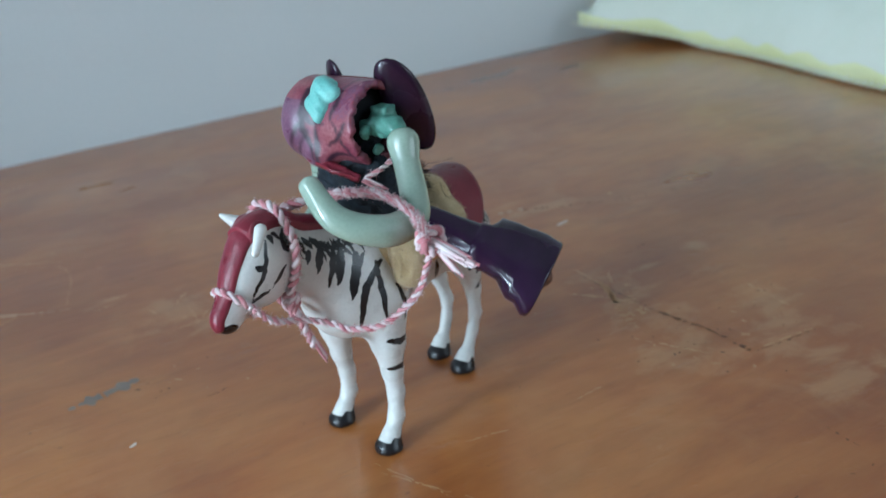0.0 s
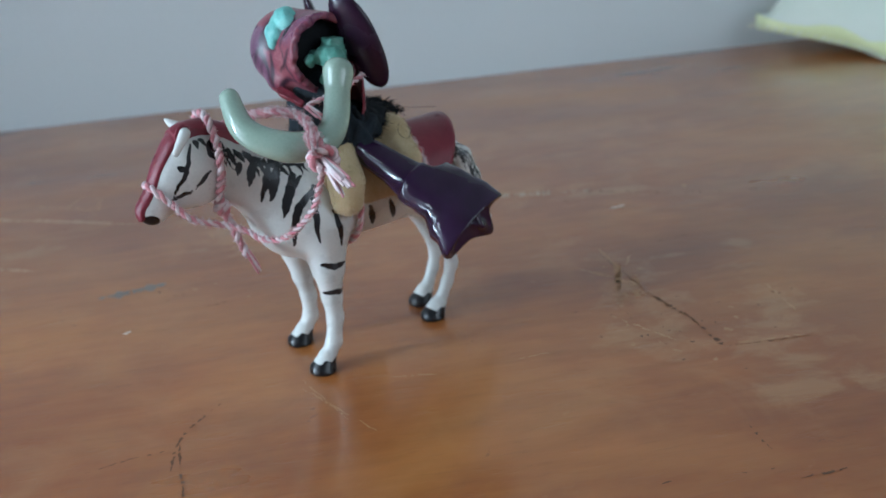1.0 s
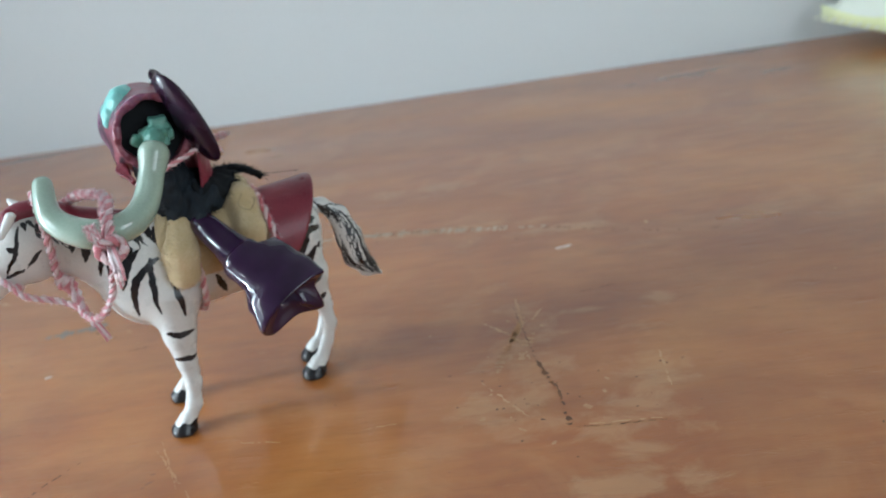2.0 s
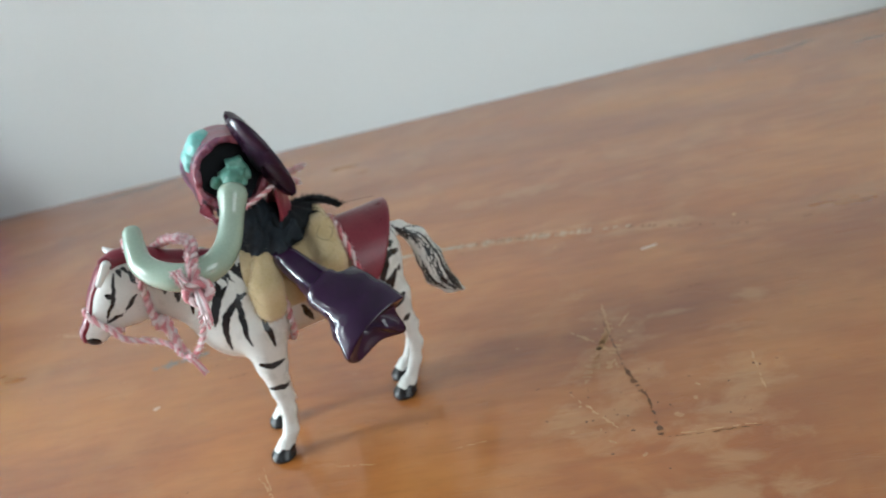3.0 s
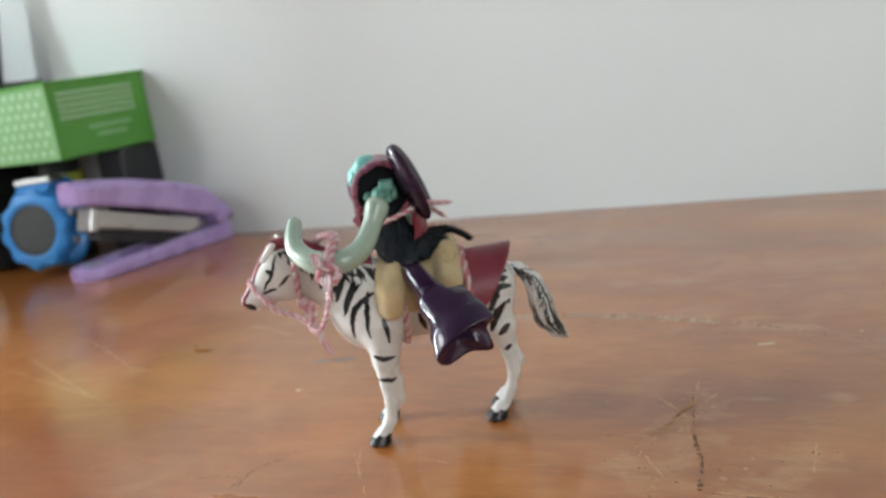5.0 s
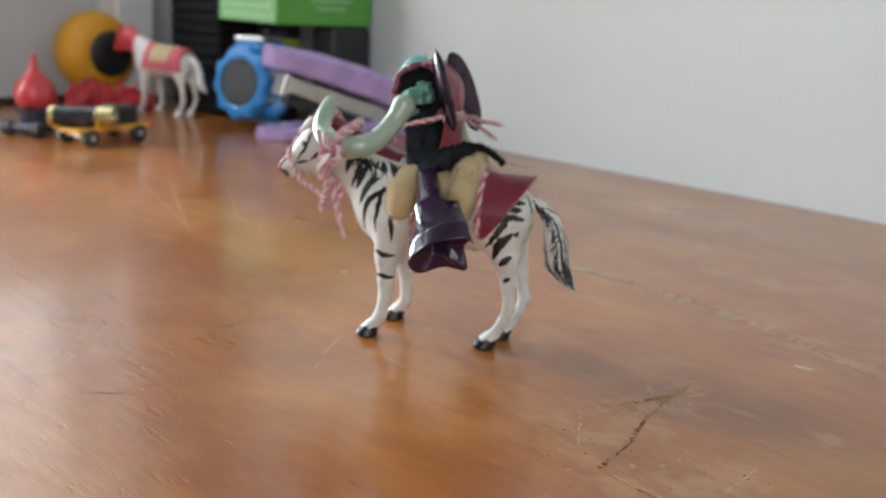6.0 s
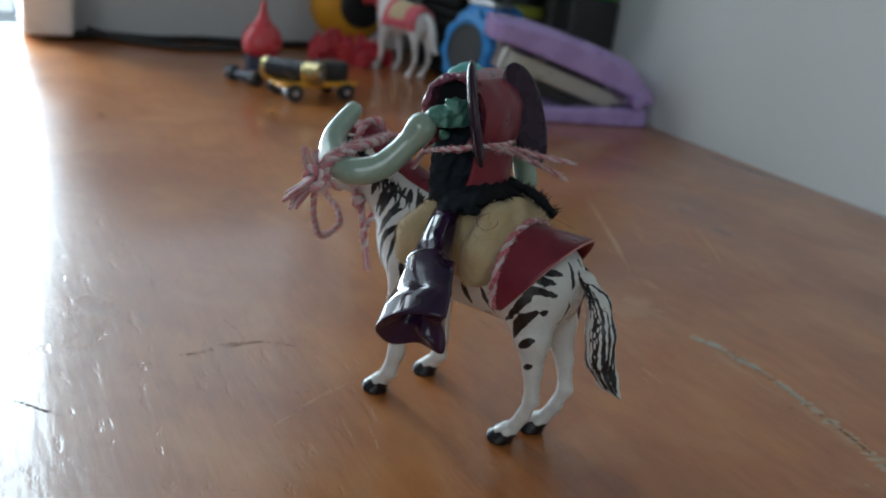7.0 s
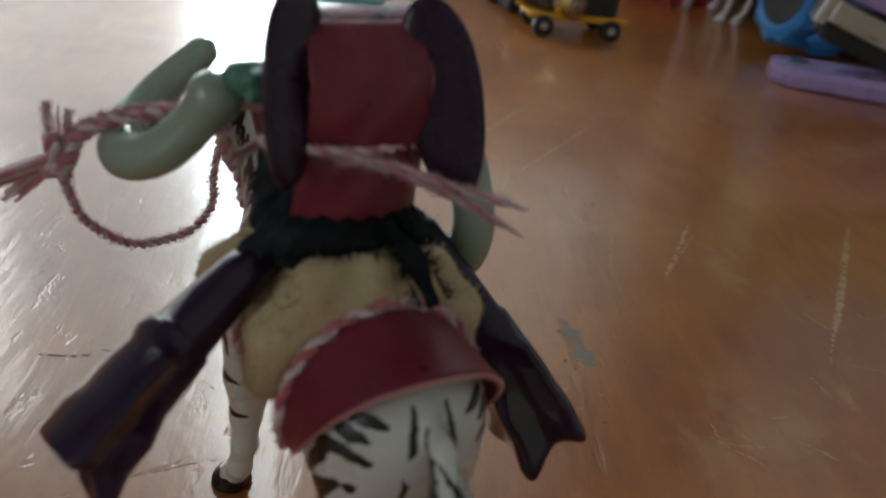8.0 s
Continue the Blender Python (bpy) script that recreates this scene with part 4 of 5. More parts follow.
def clay_shape(p):
    d = None
    for c, h in (((7.0, 8.2, 80.2), (1.5, 1.8, 1.0)), ((8.2, 10.0, 77.4), (1.7, 2.4, 1.5)), ((5.9, 7.4, 77.4), (1.2, 1.6, 1.3)), ((10.4, 6.4, 77.6), (0.8, 1.3, 1.0))):
        q = np.abs(p - np.array(c, np.float32)) - np.array(h, np.float32)
        e = np.sqrt((np.maximum(q, 0) ** 2).sum(-1)) + np.minimum(q.max(-1), 0) - 0.5
        d = e if d is None else blend(d, e, 1.0)
    d = blend(d, limb(p, (8.8, 8, 77.8), (9.4, 13.2, 77.9), 2.3, 2.2), 0.8)
    d = np.minimum(d, ball(p, (9.8, 7.8, 72.6), 1.2, (1.3, 0.8, 1)))
    d = np.minimum(d, ball(p, (12.9, 7.4, 77.2), 1.4, (0.9, 0.8, 1.1)))
    return d + 0.2 * np.sin(p[..., 0] * 1.6 + 0.4) * np.sin(p[..., 1] * 1.7 + p[..., 2] * 2.3)


def jacket_piece():
    """The back of the red hood: one sheet that comes over the top, down between the lobes and ends in a cut hem."""
    rings = []
    for n in range(27):
        h = n / 26
        z = 86.6 - 24.6 * h
        x0 = float(np.interp(z, (62.0, 67, 72, 77, 81, 84, 86.6), (-3.6, -3.3, -2.9, -2.9, -2.2, -0.2, 3.4)))
        wide = float(np.interp(z, (62.0, 70, 76, 86.6), (8.8, 8.4, 8.0, 7.8)))
        outer, inner = [], []
        for k in range(33):
            y = -0.1 + wide * (k / 16 - 1)
            bow = 0.05 * (y + 0.1) ** 2 * float(np.interp(z, (62, 70, 76, 86), (1.2, 0.8, 0.45, 0.3)))
            crease = 0.22 * math.sin(0.9 * y + 0.35 * z) * math.sin(0.5 * z) + 0.3 * math.exp(-((z - 71.5) / 0.8) ** 2)
            fall = 0.35 * math.sin(0.8 * y) * max(0.0, h - 0.8) / 0.2
            outer.append((x0 + bow + crease, y, z - fall))
            inner.append((x0 + bow + crease + 0.6, y * 0.99, z - fall + 0.05))
        rings.append(outer + inner[::-1])
    return loft(rings)


def skirt_piece(seed):
    """A crumpled black cloth round the rider's hips, lying over the pad, with a frayed hem."""
    r2 = random.Random(seed)
    rings, edge = [], []
    for n in range(9):
        s = n / 8
        outer, inner = [], []
        for k in range(60):
            a = radians(102 + k * 156 / 59)
            fray = 1 + s * s * (0.05 * math.sin(k * 1.9) + 0.07 * math.sin(k * 0.71 + 1) + r2.uniform(-0.05, 0.05))
            x, y = 4.5 + (6.4 + 6.9 * s * fray) * math.cos(a), (7.6 + 4.2 * s * fray) * math.sin(a)
            lie = float(np.interp(abs(y), (0, 6, 9, 12, 14.5), (62.2, 61.4, 59.8, 56.6, 52.6)))
            z = (1 - s) * 63.4 + s * lie + 0.35 * math.sin(k * 0.8 + n)
            outer.append((x, y, z + 0.3))
            inner.append((x + 0.5, y * 0.97, z - 0.6))
            if n == 8:
                edge.append((np.array((x, y, z)), np.array((math.cos(a), math.sin(a), -0.35))))
        rings.append(outer + inner[::-1])
    pieces = [(*loft(rings), 0)]
    for at, way in edge * 3:
        tip = at + way * r2.uniform(0.4, 2.0) + np.array((r2.uniform(-0.7, 0.7), r2.uniform(-0.9, 0.9), r2.uniform(-0.2, 0.6)))
        pieces.append((*tube(np.array([at - way * 0.6, (at + tip) / 2, tip]), (0.09, 0.07, 0.03), 3), 0))
    return joined(pieces)


def ragged_strip(points, wide, seed, hairs):
    """A frayed strip of cloth with loose threads."""
    r2 = random.Random(seed)
    p, _ = even(smooth_line(points), 0.6)
    u, v = frames_of(p)
    side = np.cross(np.gradient(p, axis=0), (0, 0, 1))
    side /= np.linalg.norm(side, axis=1)[:, None]
    up = np.cross(side, np.gradient(p, axis=0))
    up /= np.linalg.norm(up, axis=1)[:, None]
    rings = []
    for n in range(len(p)):
        w = wide * (0.75 + 0.25 * math.sin(n * 0.5)) * r2.uniform(0.85, 1.15) * (1 - 0.75 * (n / len(p)) ** 5)
        rings.append([p[n] + side[n] * w * math.cos(a) + up[n] * (0.7 * math.sin(a) + 0.35 * math.cos(3 * a) + r2.uniform(-0.2, 0.2)) for a in np.linspace(0, 2 * math.pi, 12, endpoint=False)])
    pieces = [(*loft(rings), 0)]
    for _ in range(hairs):
        n = r2.randrange(1, len(p) - 1)
        s = r2.choice((-1, 1))
        a = p[n] + side[n] * wide * 0.8 * s
        tip = a + side[n] * s * r2.uniform(0.5, 1.8) + up[n] * r2.uniform(-1.2, 1.8) + (p[n + 1] - p[n - 1]) * r2.uniform(-0.6, 0.9)
        pieces.append((*tube(np.array([a, (a + tip) / 2 + up[n] * 0.2, tip]), (0.11, 0.08, 0.03), 3), 0))
    return joined(pieces)


LEFT_HORN = ((9.4, 14.6, 78.0), (12.4, 17.6, 71.5), (16.4, 21.8, 65.6), (22.0, 25.0, 63.3), (29.6, 23.4, 63.6), (35.6, 17.2, 67.6), (35.0, 9.6, 75.0))
RIGHT_HORN = ((7.5, -14.5, 76.5), (3.5, -17.2, 68.5), (1.0, -19.0, 58.5), (4.0, -19.2, 51.0), (12.0, -17.6, 49.6), (20.0, -13.6, 53.0), (23.6, -11.4, 57.0))
pieces = []
hv, hf = nets(hood_shape, (-4, -17, 62), (21, 11, 90), 0.5)
pieces.append((hv, hf, 0))
tv, tf = nets(torso_shape, (-8, -19, 50), (18, 19, 76), 0.6)
pieces.append((tv, tf, 1))
r4 = random.Random(52)
for _ in range(420):
    c = tv[r4.randrange(len(tv))]
    if c[2] < 65 and (c[0] < 6 or abs(c[1]) > 8):
        way = np.array((c[0] - 4, c[1] * 0.8, r4.uniform(-3, 3)))
        way = way / (np.linalg.norm(way) + 1e-6) + np.array([r4.uniform(-0.8, 0.8) for _ in range(3)])
        pieces.append((*tube(np.array([c, c + way * 0.5, c + way * r4.uniform(0.8, 1.8)]), (0.08, 0.06, 0.02), 3), 7))
for form, index in ((clay_shape, 2), (cap_shape, 8)):
    cv, cf = nets(form, (2, -9, 67), (20, 17, 92), 0.4)
    pieces.append((cv, cf, index))
pieces.append((*pill(LEFT_HORN, (4.2, 2.9, 3.1, 3.4, 3.4, 2.9, 2.1), 20), 3))
pieces.append((*pill(RIGHT_HORN, (3.0, 2.8, 3.1, 3.3, 3.2, 2.8, 2.0), 20), 3))
for side in (1, -1):
    pieces.append((*ear_piece(side), 4))
    lv, lf = leg_piece(side)
    pieces.append((lv, lf, 5))
pieces.append((*jacket_piece(), 6))
sv, sf, _ = ragged_strip(((-2.5, -1, 61.8), (-7, -2, 62.6), (-12, -3, 61.0), (-16.5, -4, 57.4)), 2.3, 4, 260)
pieces.append((sv, sf, 7))
sv, sf, _ = ragged_strip(((15.2, -7.5, 71.4), (17.0, -3.0, 70.4), (17.0, 2.0, 69.4), (15.8, 6.6, 67.4)), 1.7, 5, 0)
pieces.append((sv, sf, 6))
sv, sf, _ = skirt_piece(8)
pieces.append((sv, sf, 7))
# a flat black disc across the hollow inside the hood
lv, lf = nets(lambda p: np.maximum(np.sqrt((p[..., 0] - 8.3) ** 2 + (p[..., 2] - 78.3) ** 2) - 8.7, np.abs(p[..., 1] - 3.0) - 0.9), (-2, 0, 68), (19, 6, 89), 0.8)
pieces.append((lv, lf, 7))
rv, rf, ri = joined(pieces)
# the hood's folded cheek is a duller mauve panel
for n, g in enumerate(hf):
    cx, cy, cz = hv[list(g)].mean(0)
    if cy + 0.5 * math.sin(cz * 0.9) < -5.2 - 0.25 * (cz - 78) and cx > 6.0 and cz < 84.5:
        ri[n] = 9
rink = np.full(len(rv), -9.0)
HOOD_INK = [
    (0.7, (14.5, -7.0, 85.0), (18.0, -6.0, 80.0), (18.4, -4.8, 76.0), (15.5, -4.0, 70.5)), (0.6, (15.0, -3.5, 70.0), (17.5, 1.5, 72.0), (15.5, 6.5, 72.5)),
    (0.45, (17.3, 2.5, 80.5), (16.2, 5, 74.5), (12.5, 6.5, 70.2)), (0.5, (17.4, -4, 82), (17.6, -8, 78), (15, -11, 72)), (0.4, (9, -6, 88), (4, -2, 87.5), (1, 4, 85)),
    (0.7, (17.6, -2.5, 79), (17.4, -3, 74), (14.5, -4, 69.5)), (0.9, (10.5, -5.8, 87.0), (15.0, -6.0, 84.6), (17.8, -4.4, 80.4), (17.6, -0.2, 79.8)), (0.6, (17.2, 1.6, 80.8), (15.0, 2.8, 85.2), (11.5, 2.6, 87.6)), (0.35, (17.8, -6, 77), (16, -8.5, 73), (13.5, -8, 69.5)), (0.4, (12, 3, 87.3), (7, 4, 88), (2, 6, 85.5)), (0.5, (16.5, 0, 75), (17.3, 4, 77.5), (15.5, 6.8, 82)),
]
rink[: len(hv)] = ink_of(hv, HOOD_INK)
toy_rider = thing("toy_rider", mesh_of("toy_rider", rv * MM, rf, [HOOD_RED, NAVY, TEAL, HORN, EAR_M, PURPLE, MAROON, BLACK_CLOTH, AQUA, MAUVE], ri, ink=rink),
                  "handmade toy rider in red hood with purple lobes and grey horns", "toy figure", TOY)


# ---- harness: pad, cloth, covers, cords ----
def pad_wobble(p):
    return 0.1 * np.sin(p[..., 0] * 1.3) * np.sin(p[..., 1] * 1.1) * np.sin(p[..., 2] * 1.2)


def pad_shape(p):
    d = chain(p, ((-6.5, 13.2, 44), (-7.2, 12.6, 50), (-7.4, 7.5, 56.2), (-7.4, 0, 58.0), (-7.4, -7.5, 56.2), (-7.2, -12.6, 50), (-6.5, -13.2, 44)), (3.2, 3.6, 3.6, 3.5, 3.6, 3.6, 3.2), k=1.5)
    saddle = limb(p, (-5, 0, 45.5), (8, 0, 45.5), 12.4, 12.2, 1.0)
    return blend(d, np.maximum(saddle, 41 - p[..., 2]), 2.5) + pad_wobble(p)


def roll_shape(p, side):
    return chain(p, ((11.2, 13.8 * side, 44.5), (10.8, 13.4 * side, 49), (8.5, 9.5 * side, 54.5)), (4.0, 4.2, 3.4), k=1.5) + pad_wobble(p)


def fleecy(form, lo, hi, hairs, seed):
    """A foam shape with short loose fibres all over."""
    r3 = random.Random(seed)
    pv, pf = nets(form, lo, hi, 0.55)
    fuzz = [(pv, pf, 0)]
    for _ in range(hairs):
        c = pv[r3.randrange(len(pv))]
        way = c - np.array((float(np.clip(c[0], -7, 9)), c[1] * 0.55, 46.0))
        way = way / (np.linalg.norm(way) + 1e-6) + np.array([r3.uniform(-0.7, 0.7) for _ in range(3)])
        fuzz.append((*tube(np.array([c - way * 0.1, c + way * r3.uniform(0.25, 0.75)]), (0.09, 0.03), 3), 0))
    pv, pf, _ = joined(fuzz)
    return pv * MM, pf


saddle_pad = thing("saddle_pad", mesh_of("saddle_pad", *fleecy(pad_shape, (-14, -19.5, 37), (17, 19.5, 63), 2600, 41), [FLEECE]), "tan fleecy foam saddle pad lying over the toy zebra's back", "saddle pad", TOY)
for side in (1, -1):
    part("front_roll", mesh_of("front_roll", *fleecy(lambda p: roll_shape(p, side), (3, -19.5, 37) if side < 0 else (3, 4, 37), (17, -4, 60) if side < 0 else (17, 19.5, 60), 700, 42 + side), [FLEECE]), None, saddle_pad, "rounded tan foam roll in front of the rider's leg")


def sheet(f, nu, nv, thick):
    """A sheet of some thickness: f(u, v) gives a place and the outward way."""
    outer, inner = [], []
    for i in range(nu + 1):
        for j in range(nv + 1):
            at, way = f(i / nu, j / nv)
            outer.append(np.add(at, np.multiply(way, thick)))
            inner.append(at)
    w, n = nv + 1, len(outer)
    faces, index = [], []
    for i in range(nu):
        for j in range(nv):
            a = i * w + j
            faces.append((a, a + 1, a + w + 1, a + w))
            faces.append((n + a, n + a + w, n + a + w + 1, n + a + 1))
            index += [0, 0]
    rim = [i * w for i in range(nu + 1)] + [nu * w + j for j in range(1, nv + 1)] + [i * w + nv for i in range(nu - 1, -1, -1)] + list(range(nv - 1, 0, -1))
    for a, b in zip(rim, rim[1:] + rim[:1]):
        faces.append((a, b, n + b, n + a))
        index.append(1)
    return np.array(outer + inner), faces, index


def rump_place(u, v):
    """u runs over the back from side to side, v from the front edge to the flared rear one."""
    a = radians(-112 + 224 * u)
    front_x, rear_x = -13.2 + 0.5 * math.cos(a), -28.0 + 13.2 * (abs(a) / radians(112)) ** 1.7
    x = front_x + (rear_x - front_x) * v
    ry, rz = 12.7 - 0.2 * v, 12.6 + 0.3 * math.cos(a) * v * v
    return (x, ry * math.sin(a), 42.0 + rz * math.cos(a)), (0, math.sin(a), math.cos(a))


bv, bf, bi = sheet(rump_place, 48, 12, 0.7)
rump_cloth = thing("rump_cloth", mesh_of("rump_cloth", bv * MM, bf, [MAROON, PAPER_EDGE], bi, ink=np.full(len(bv), -9.0)), "maroon leatherette cloth over the toy zebra's rump with a corded edge", "cloth", TOY)


def face_strip(p):
    front = 0.80 * (p[..., 0] - 46.0) + 0.60 * (p[..., 2] - 57.0)
    half = 3.3 - 0.09 * (66 - p[..., 2])
    return np.maximum(np.maximum(zebra_shape(p) - 0.38, np.abs(p[..., 1]) - half), np.maximum(2.9 - front, 48.3 - p[..., 2]))


fv, ff = nets(face_strip, (40, -6, 46), (60, 6, 72), 0.4)
face_cover = thing("face_cover", mesh_of("face_cover", fv * MM, ff, [MAROON], ink=np.full(len(fv), -9.0)), "maroon leatherette strip down the toy zebra's face", "harness", TOY)


def crest_strip(p):
    top = p[..., 2] - np.interp(p[..., 0], (14, 22, 30, 38, 44), (55.2, 55.8, 58.4, 62.6, 64.2))
    return np.maximum(np.maximum(zebra_shape(p) - 0.8, np.abs(p[..., 1]) - 3.6), np.maximum(-top, np.maximum(15 - p[..., 0], p[..., 0] - 46)))


kv, kf = nets(crest_strip, (13, -6, 53), (48, 6, 72), 0.45)
crest_cover = thing("crest_cover", mesh_of("crest_cover", kv * MM, kf, [MAROON], ink=np.full(len(kv), -9.0)), "maroon leatherette strip along the toy zebra's mane", "harness", TOY)


def yarn_pieces(points, radius, pitch=4.2, fuzz=0, seed=1, n=12):
    """Two strands twisted round each other, with loose fibres."""
    r2 = random.Random(seed)
    p, at = even(smooth_line(points, n), 0.32)
    u, v = frames_of(p)
    out = []
    for k in (0, 1):
        a = 2 * math.pi * at / pitch + k * math.pi + 0.55 * np.sin(at * 0.31 + seed) + 0.3 * np.sin(at * 0.83)
        line = p + radius * (0.5 + 0.07 * np.sin(at * 2.3 + seed * 1.3 + k))[:, None] * (np.cos(a)[:, None] * u + np.sin(a)[:, None] * v)
        out.append((*tube(line, radius * (0.62 + 0.06 * np.sin(at * 1.7 + seed + k) + 0.05 * np.sin(at * 4.1 + k)), 7), k))
    for _ in range(fuzz * 10):
        i = r2.randrange(len(p))
        a = r2.uniform(0, 2 * math.pi)
        way = math.cos(a) * u[i] + math.sin(a) * v[i]
        b = p[i] + way * radius * 0.85
        tip = b + way * r2.uniform(0.15, 0.95) ** 1.3 + (p[min(i + 3, len(p) - 1)] - p[max(i - 3, 0)]) * r2.uniform(-0.5, 0.5)
        out.append((*tube(np.array([b, (b + tip) / 2, tip]), (0.055, 0.045, 0.02), 3), r2.randrange(2)))
    return out


def tassel(a, b, spread, count, seed, radius=0.34, red=2):
    """A frayed yarn end: loose strands fanning out from a to b."""
    r2 = random.Random(seed)
    a, b = np.array(a, float), np.array(b, float)
    out = []
    for k in range(count):
        off = np.array([r2.uniform(-1, 1) for _ in range(3)])
        tip = b + off * spread + (b - a) * r2.uniform(-0.25, 0.12)
        mid = (a + tip) / 2 + off * spread * 0.3
        line, _ = even(smooth_line((a + off * 0.4, mid, tip), 8), 0.5)
        out.append((*tube(line, np.linspace(radius, radius * 0.5, len(line)), 5), 0 if k % red == 0 else 1))
    return out


def knot(c, r, seed):
    """A lumpy overhand knot: a few tight turns of yarn."""
    r2 = random.Random(seed)
    out = []
    for k in range(3):
        e = Euler((r2.uniform(0, 3), r2.uniform(0, 3), r2.uniform(0, 3))).to_matrix()
        ring = [np.array(c) + np.array(e @ Vector((r * math.cos(t), r * math.sin(t), 0.35 * math.sin(2 * t)))) for t in np.linspace(0, 2 * math.pi * 0.95, 9)]
        out += yarn_pieces(ring, 1.0, 3.6, 6, seed + k)
    return out


def cord(name, pieces, label, parent=None, dyed=None):
    v, f, k = joined(pieces)
    me = mesh_of(name, v * MM, f, [dyed or PINK_YARN, WHITE_YARN], k)
    return tagged(part(name, me, None, parent, label), kind="stuff" if name == "frayed_end" else "") if parent else thing(name, me, label, "cord", TOY)


KNOT = (26.2, 32.8, 61.8)
LOWER = ((49.8, 4.6, 51.6), (46.5, 6.2, 47.6), (40.6, 8.0, 45.2), (36.6, 11.8, 43.4), (35.4, 16.2, 42.4), (32.6, 23.0, 43.8), (29.0, 29.6, 50.2), (27.4, 32.0, 56.4), KNOT)
UPPER = (KNOT, (25.0, 28.2, 66.4), (23.6, 17.3, 68.6), (28.3, 4.6, 67.4), (33.0, -6.5, 63.0), (36.5, -8.0, 57.5), (42.0, -6.5, 51.5), (49.8, -4.5, 51.6))
reins = cord("rein", yarn_pieces(LOWER, 0.66, 3.0, 90, 11) + yarn_pieces(UPPER, 0.98, 4.2, 170, 12) + yarn_pieces([np.add(p, (1.0, 0.3, 0.5)) for p in UPPER[:3]] + [np.add(UPPER[3], (0.4, 0, 0.2))], 0.56, 5.0, 110, 36) + knot(KNOT, 2.5, 13), "pink and white twisted yarn rein knotted over the rider's horn")
cord("frayed_end", tassel(KNOT, (26.4, 42.4, 58.4), 0.8, 22, 14, 0.66, 3) + tassel(KNOT, (26.8, 39.8, 55.6), 0.7, 10, 34, 0.6, 2) + yarn_pieces((KNOT, (28.6, 33.8, 64.2), (29.8, 33.6, 68.4)), 0.42, 4.0, 30, 35)
     + yarn_pieces((KNOT, (27.6, 31.8, 64.0), (28.4, 31.0, 67.6)), 0.42, 4.0, 30, 37) + tassel(KNOT, (29.4, 32.6, 68.2), 0.6, 4, 38, 0.24, 3), "frayed yarn end", reins)
cord("noseband", yarn_pieces([(50.2 + 3.0 * math.sin(t), 4.3 * math.cos(t), 52.2 + 3.9 * math.sin(t)) for t in np.linspace(0, 2 * math.pi, 14)], 0.8, 3.6, 16, 15), "yarn loop round the muzzle", reins)
neck_cord = cord("neck_cord", yarn_pieces(((38.0, 7.0, 62.5), (38.2, 6.4, 56.0), (38.6, 3.8, 50.0), (37.4, 2.4, 46.0), (35.6, 2.6, 39.0), (34.0, 3.0, 34.0)), 0.9, 4.0, 60, 16)
                 + yarn_pieces(((38.0, 7.0, 62.5), (38.0, 3.0, 68.4), (38.0, -3.5, 68.0), (37.0, -7.4, 58.0), (36.4, -3.5, 47.0), (35.6, 1.6, 41.0)), 0.9, 4.0, 40, 17) + knot((38.0, 2.8, 47.6), 1.1, 18),
                 "pink and white yarn hanging round the toy zebra's neck")
cord("frayed_end", tassel((34.2, 3.0, 35.5), (32.2, 3.8, 29.6), 0.8, 12, 19, 0.4), "frayed yarn end", neck_cord)
EDGE = [np.add(rump_place(u, 0.0)[0], np.multiply(rump_place(u, 0.0)[1], 0.9)) + (0.4, 0, 0) for u in np.linspace(0.01, 0.99, 26)]
cord("corded_edge", yarn_pieces(EDGE, 0.85, 6.2, 170, 20, 5), "red and white twisted edge cord", rump_cloth, RED_YARN)
girth = cord("girth_cord", yarn_pieces([(8.4 - 0.9 * math.sin(t), 13.4 * math.sin(t), 42.8 - 13.4 * math.cos(t)) for t in np.linspace(-2.0, 2.0, 30)], 0.8, 3.8, 30, 21, 5), "pink yarn girth round the toy zebra's belly")
tie = cord("hood_tie", yarn_pieces(((13.0, -9.6, 70.8), (7.0, -11.0, 71.2), (0.5, -8.8, 72.0), (-3.0, 0.0, 72.4), (-2.4, 6.5, 72.6), (3.0, 10.4, 71.4), (10.0, 9.8, 69.2), (15.2, 7.4, 67.2)), 0.62, 3.4, 40, 22),
           "pink and white yarn tie round the rider's hood")
cord("frayed_end", yarn_pieces(((-2.4, 5.2, 72.2), (-4.6, -0.6, 71.6), (-8.2, -8.0, 69.6), (-12.1, -15.2, 68.0)), 0.5, 7.0, 60, 27) + yarn_pieces(((-2.6, 4.8, 71.6), (-4.0, -2.0, 70.2), (-6.8, -9.6, 67.2), (-9.8, -16.6, 63.8)), 0.5, 7.0, 60, 28)
     + tassel((-10.6, -12.4, 68.7), (-13.4, -17.6, 67.4), 0.45, 6, 23, 0.26, 4) + tassel((-8.6, -13.8, 65.2), (-10.6, -18.6, 62.8), 0.45, 6, 25, 0.26, 4), "two long loose yarn ends", tie)
cord("frayed_end", tassel((15.4, 7.4, 67.2), (14.2, 12.2, 64.8), 0.8, 7, 24, 0.34), "frayed yarn end", tie)

# loose black threads at the rider's back
thread_lines = (((-3, 4, 60.5), (-6, 8, 59.5), (-10, 11, 57), (-8, 13, 55), (-5.5, 13, 57), (-8, 10, 59)), ((-6, -2, 63), (-12, 0, 60.5), (-19, 2, 59), (-25, 2, 58)))
v, f, k = joined([(*tube(even(smooth_line(t), 0.5)[0], 0.06, 4), 0) for t in thread_lines])
thing("loose_threads", mesh_of("loose_threads", v * MM, f, [THREAD]), "fine black sewing threads trailing over the saddle pad", "thread", TOY)



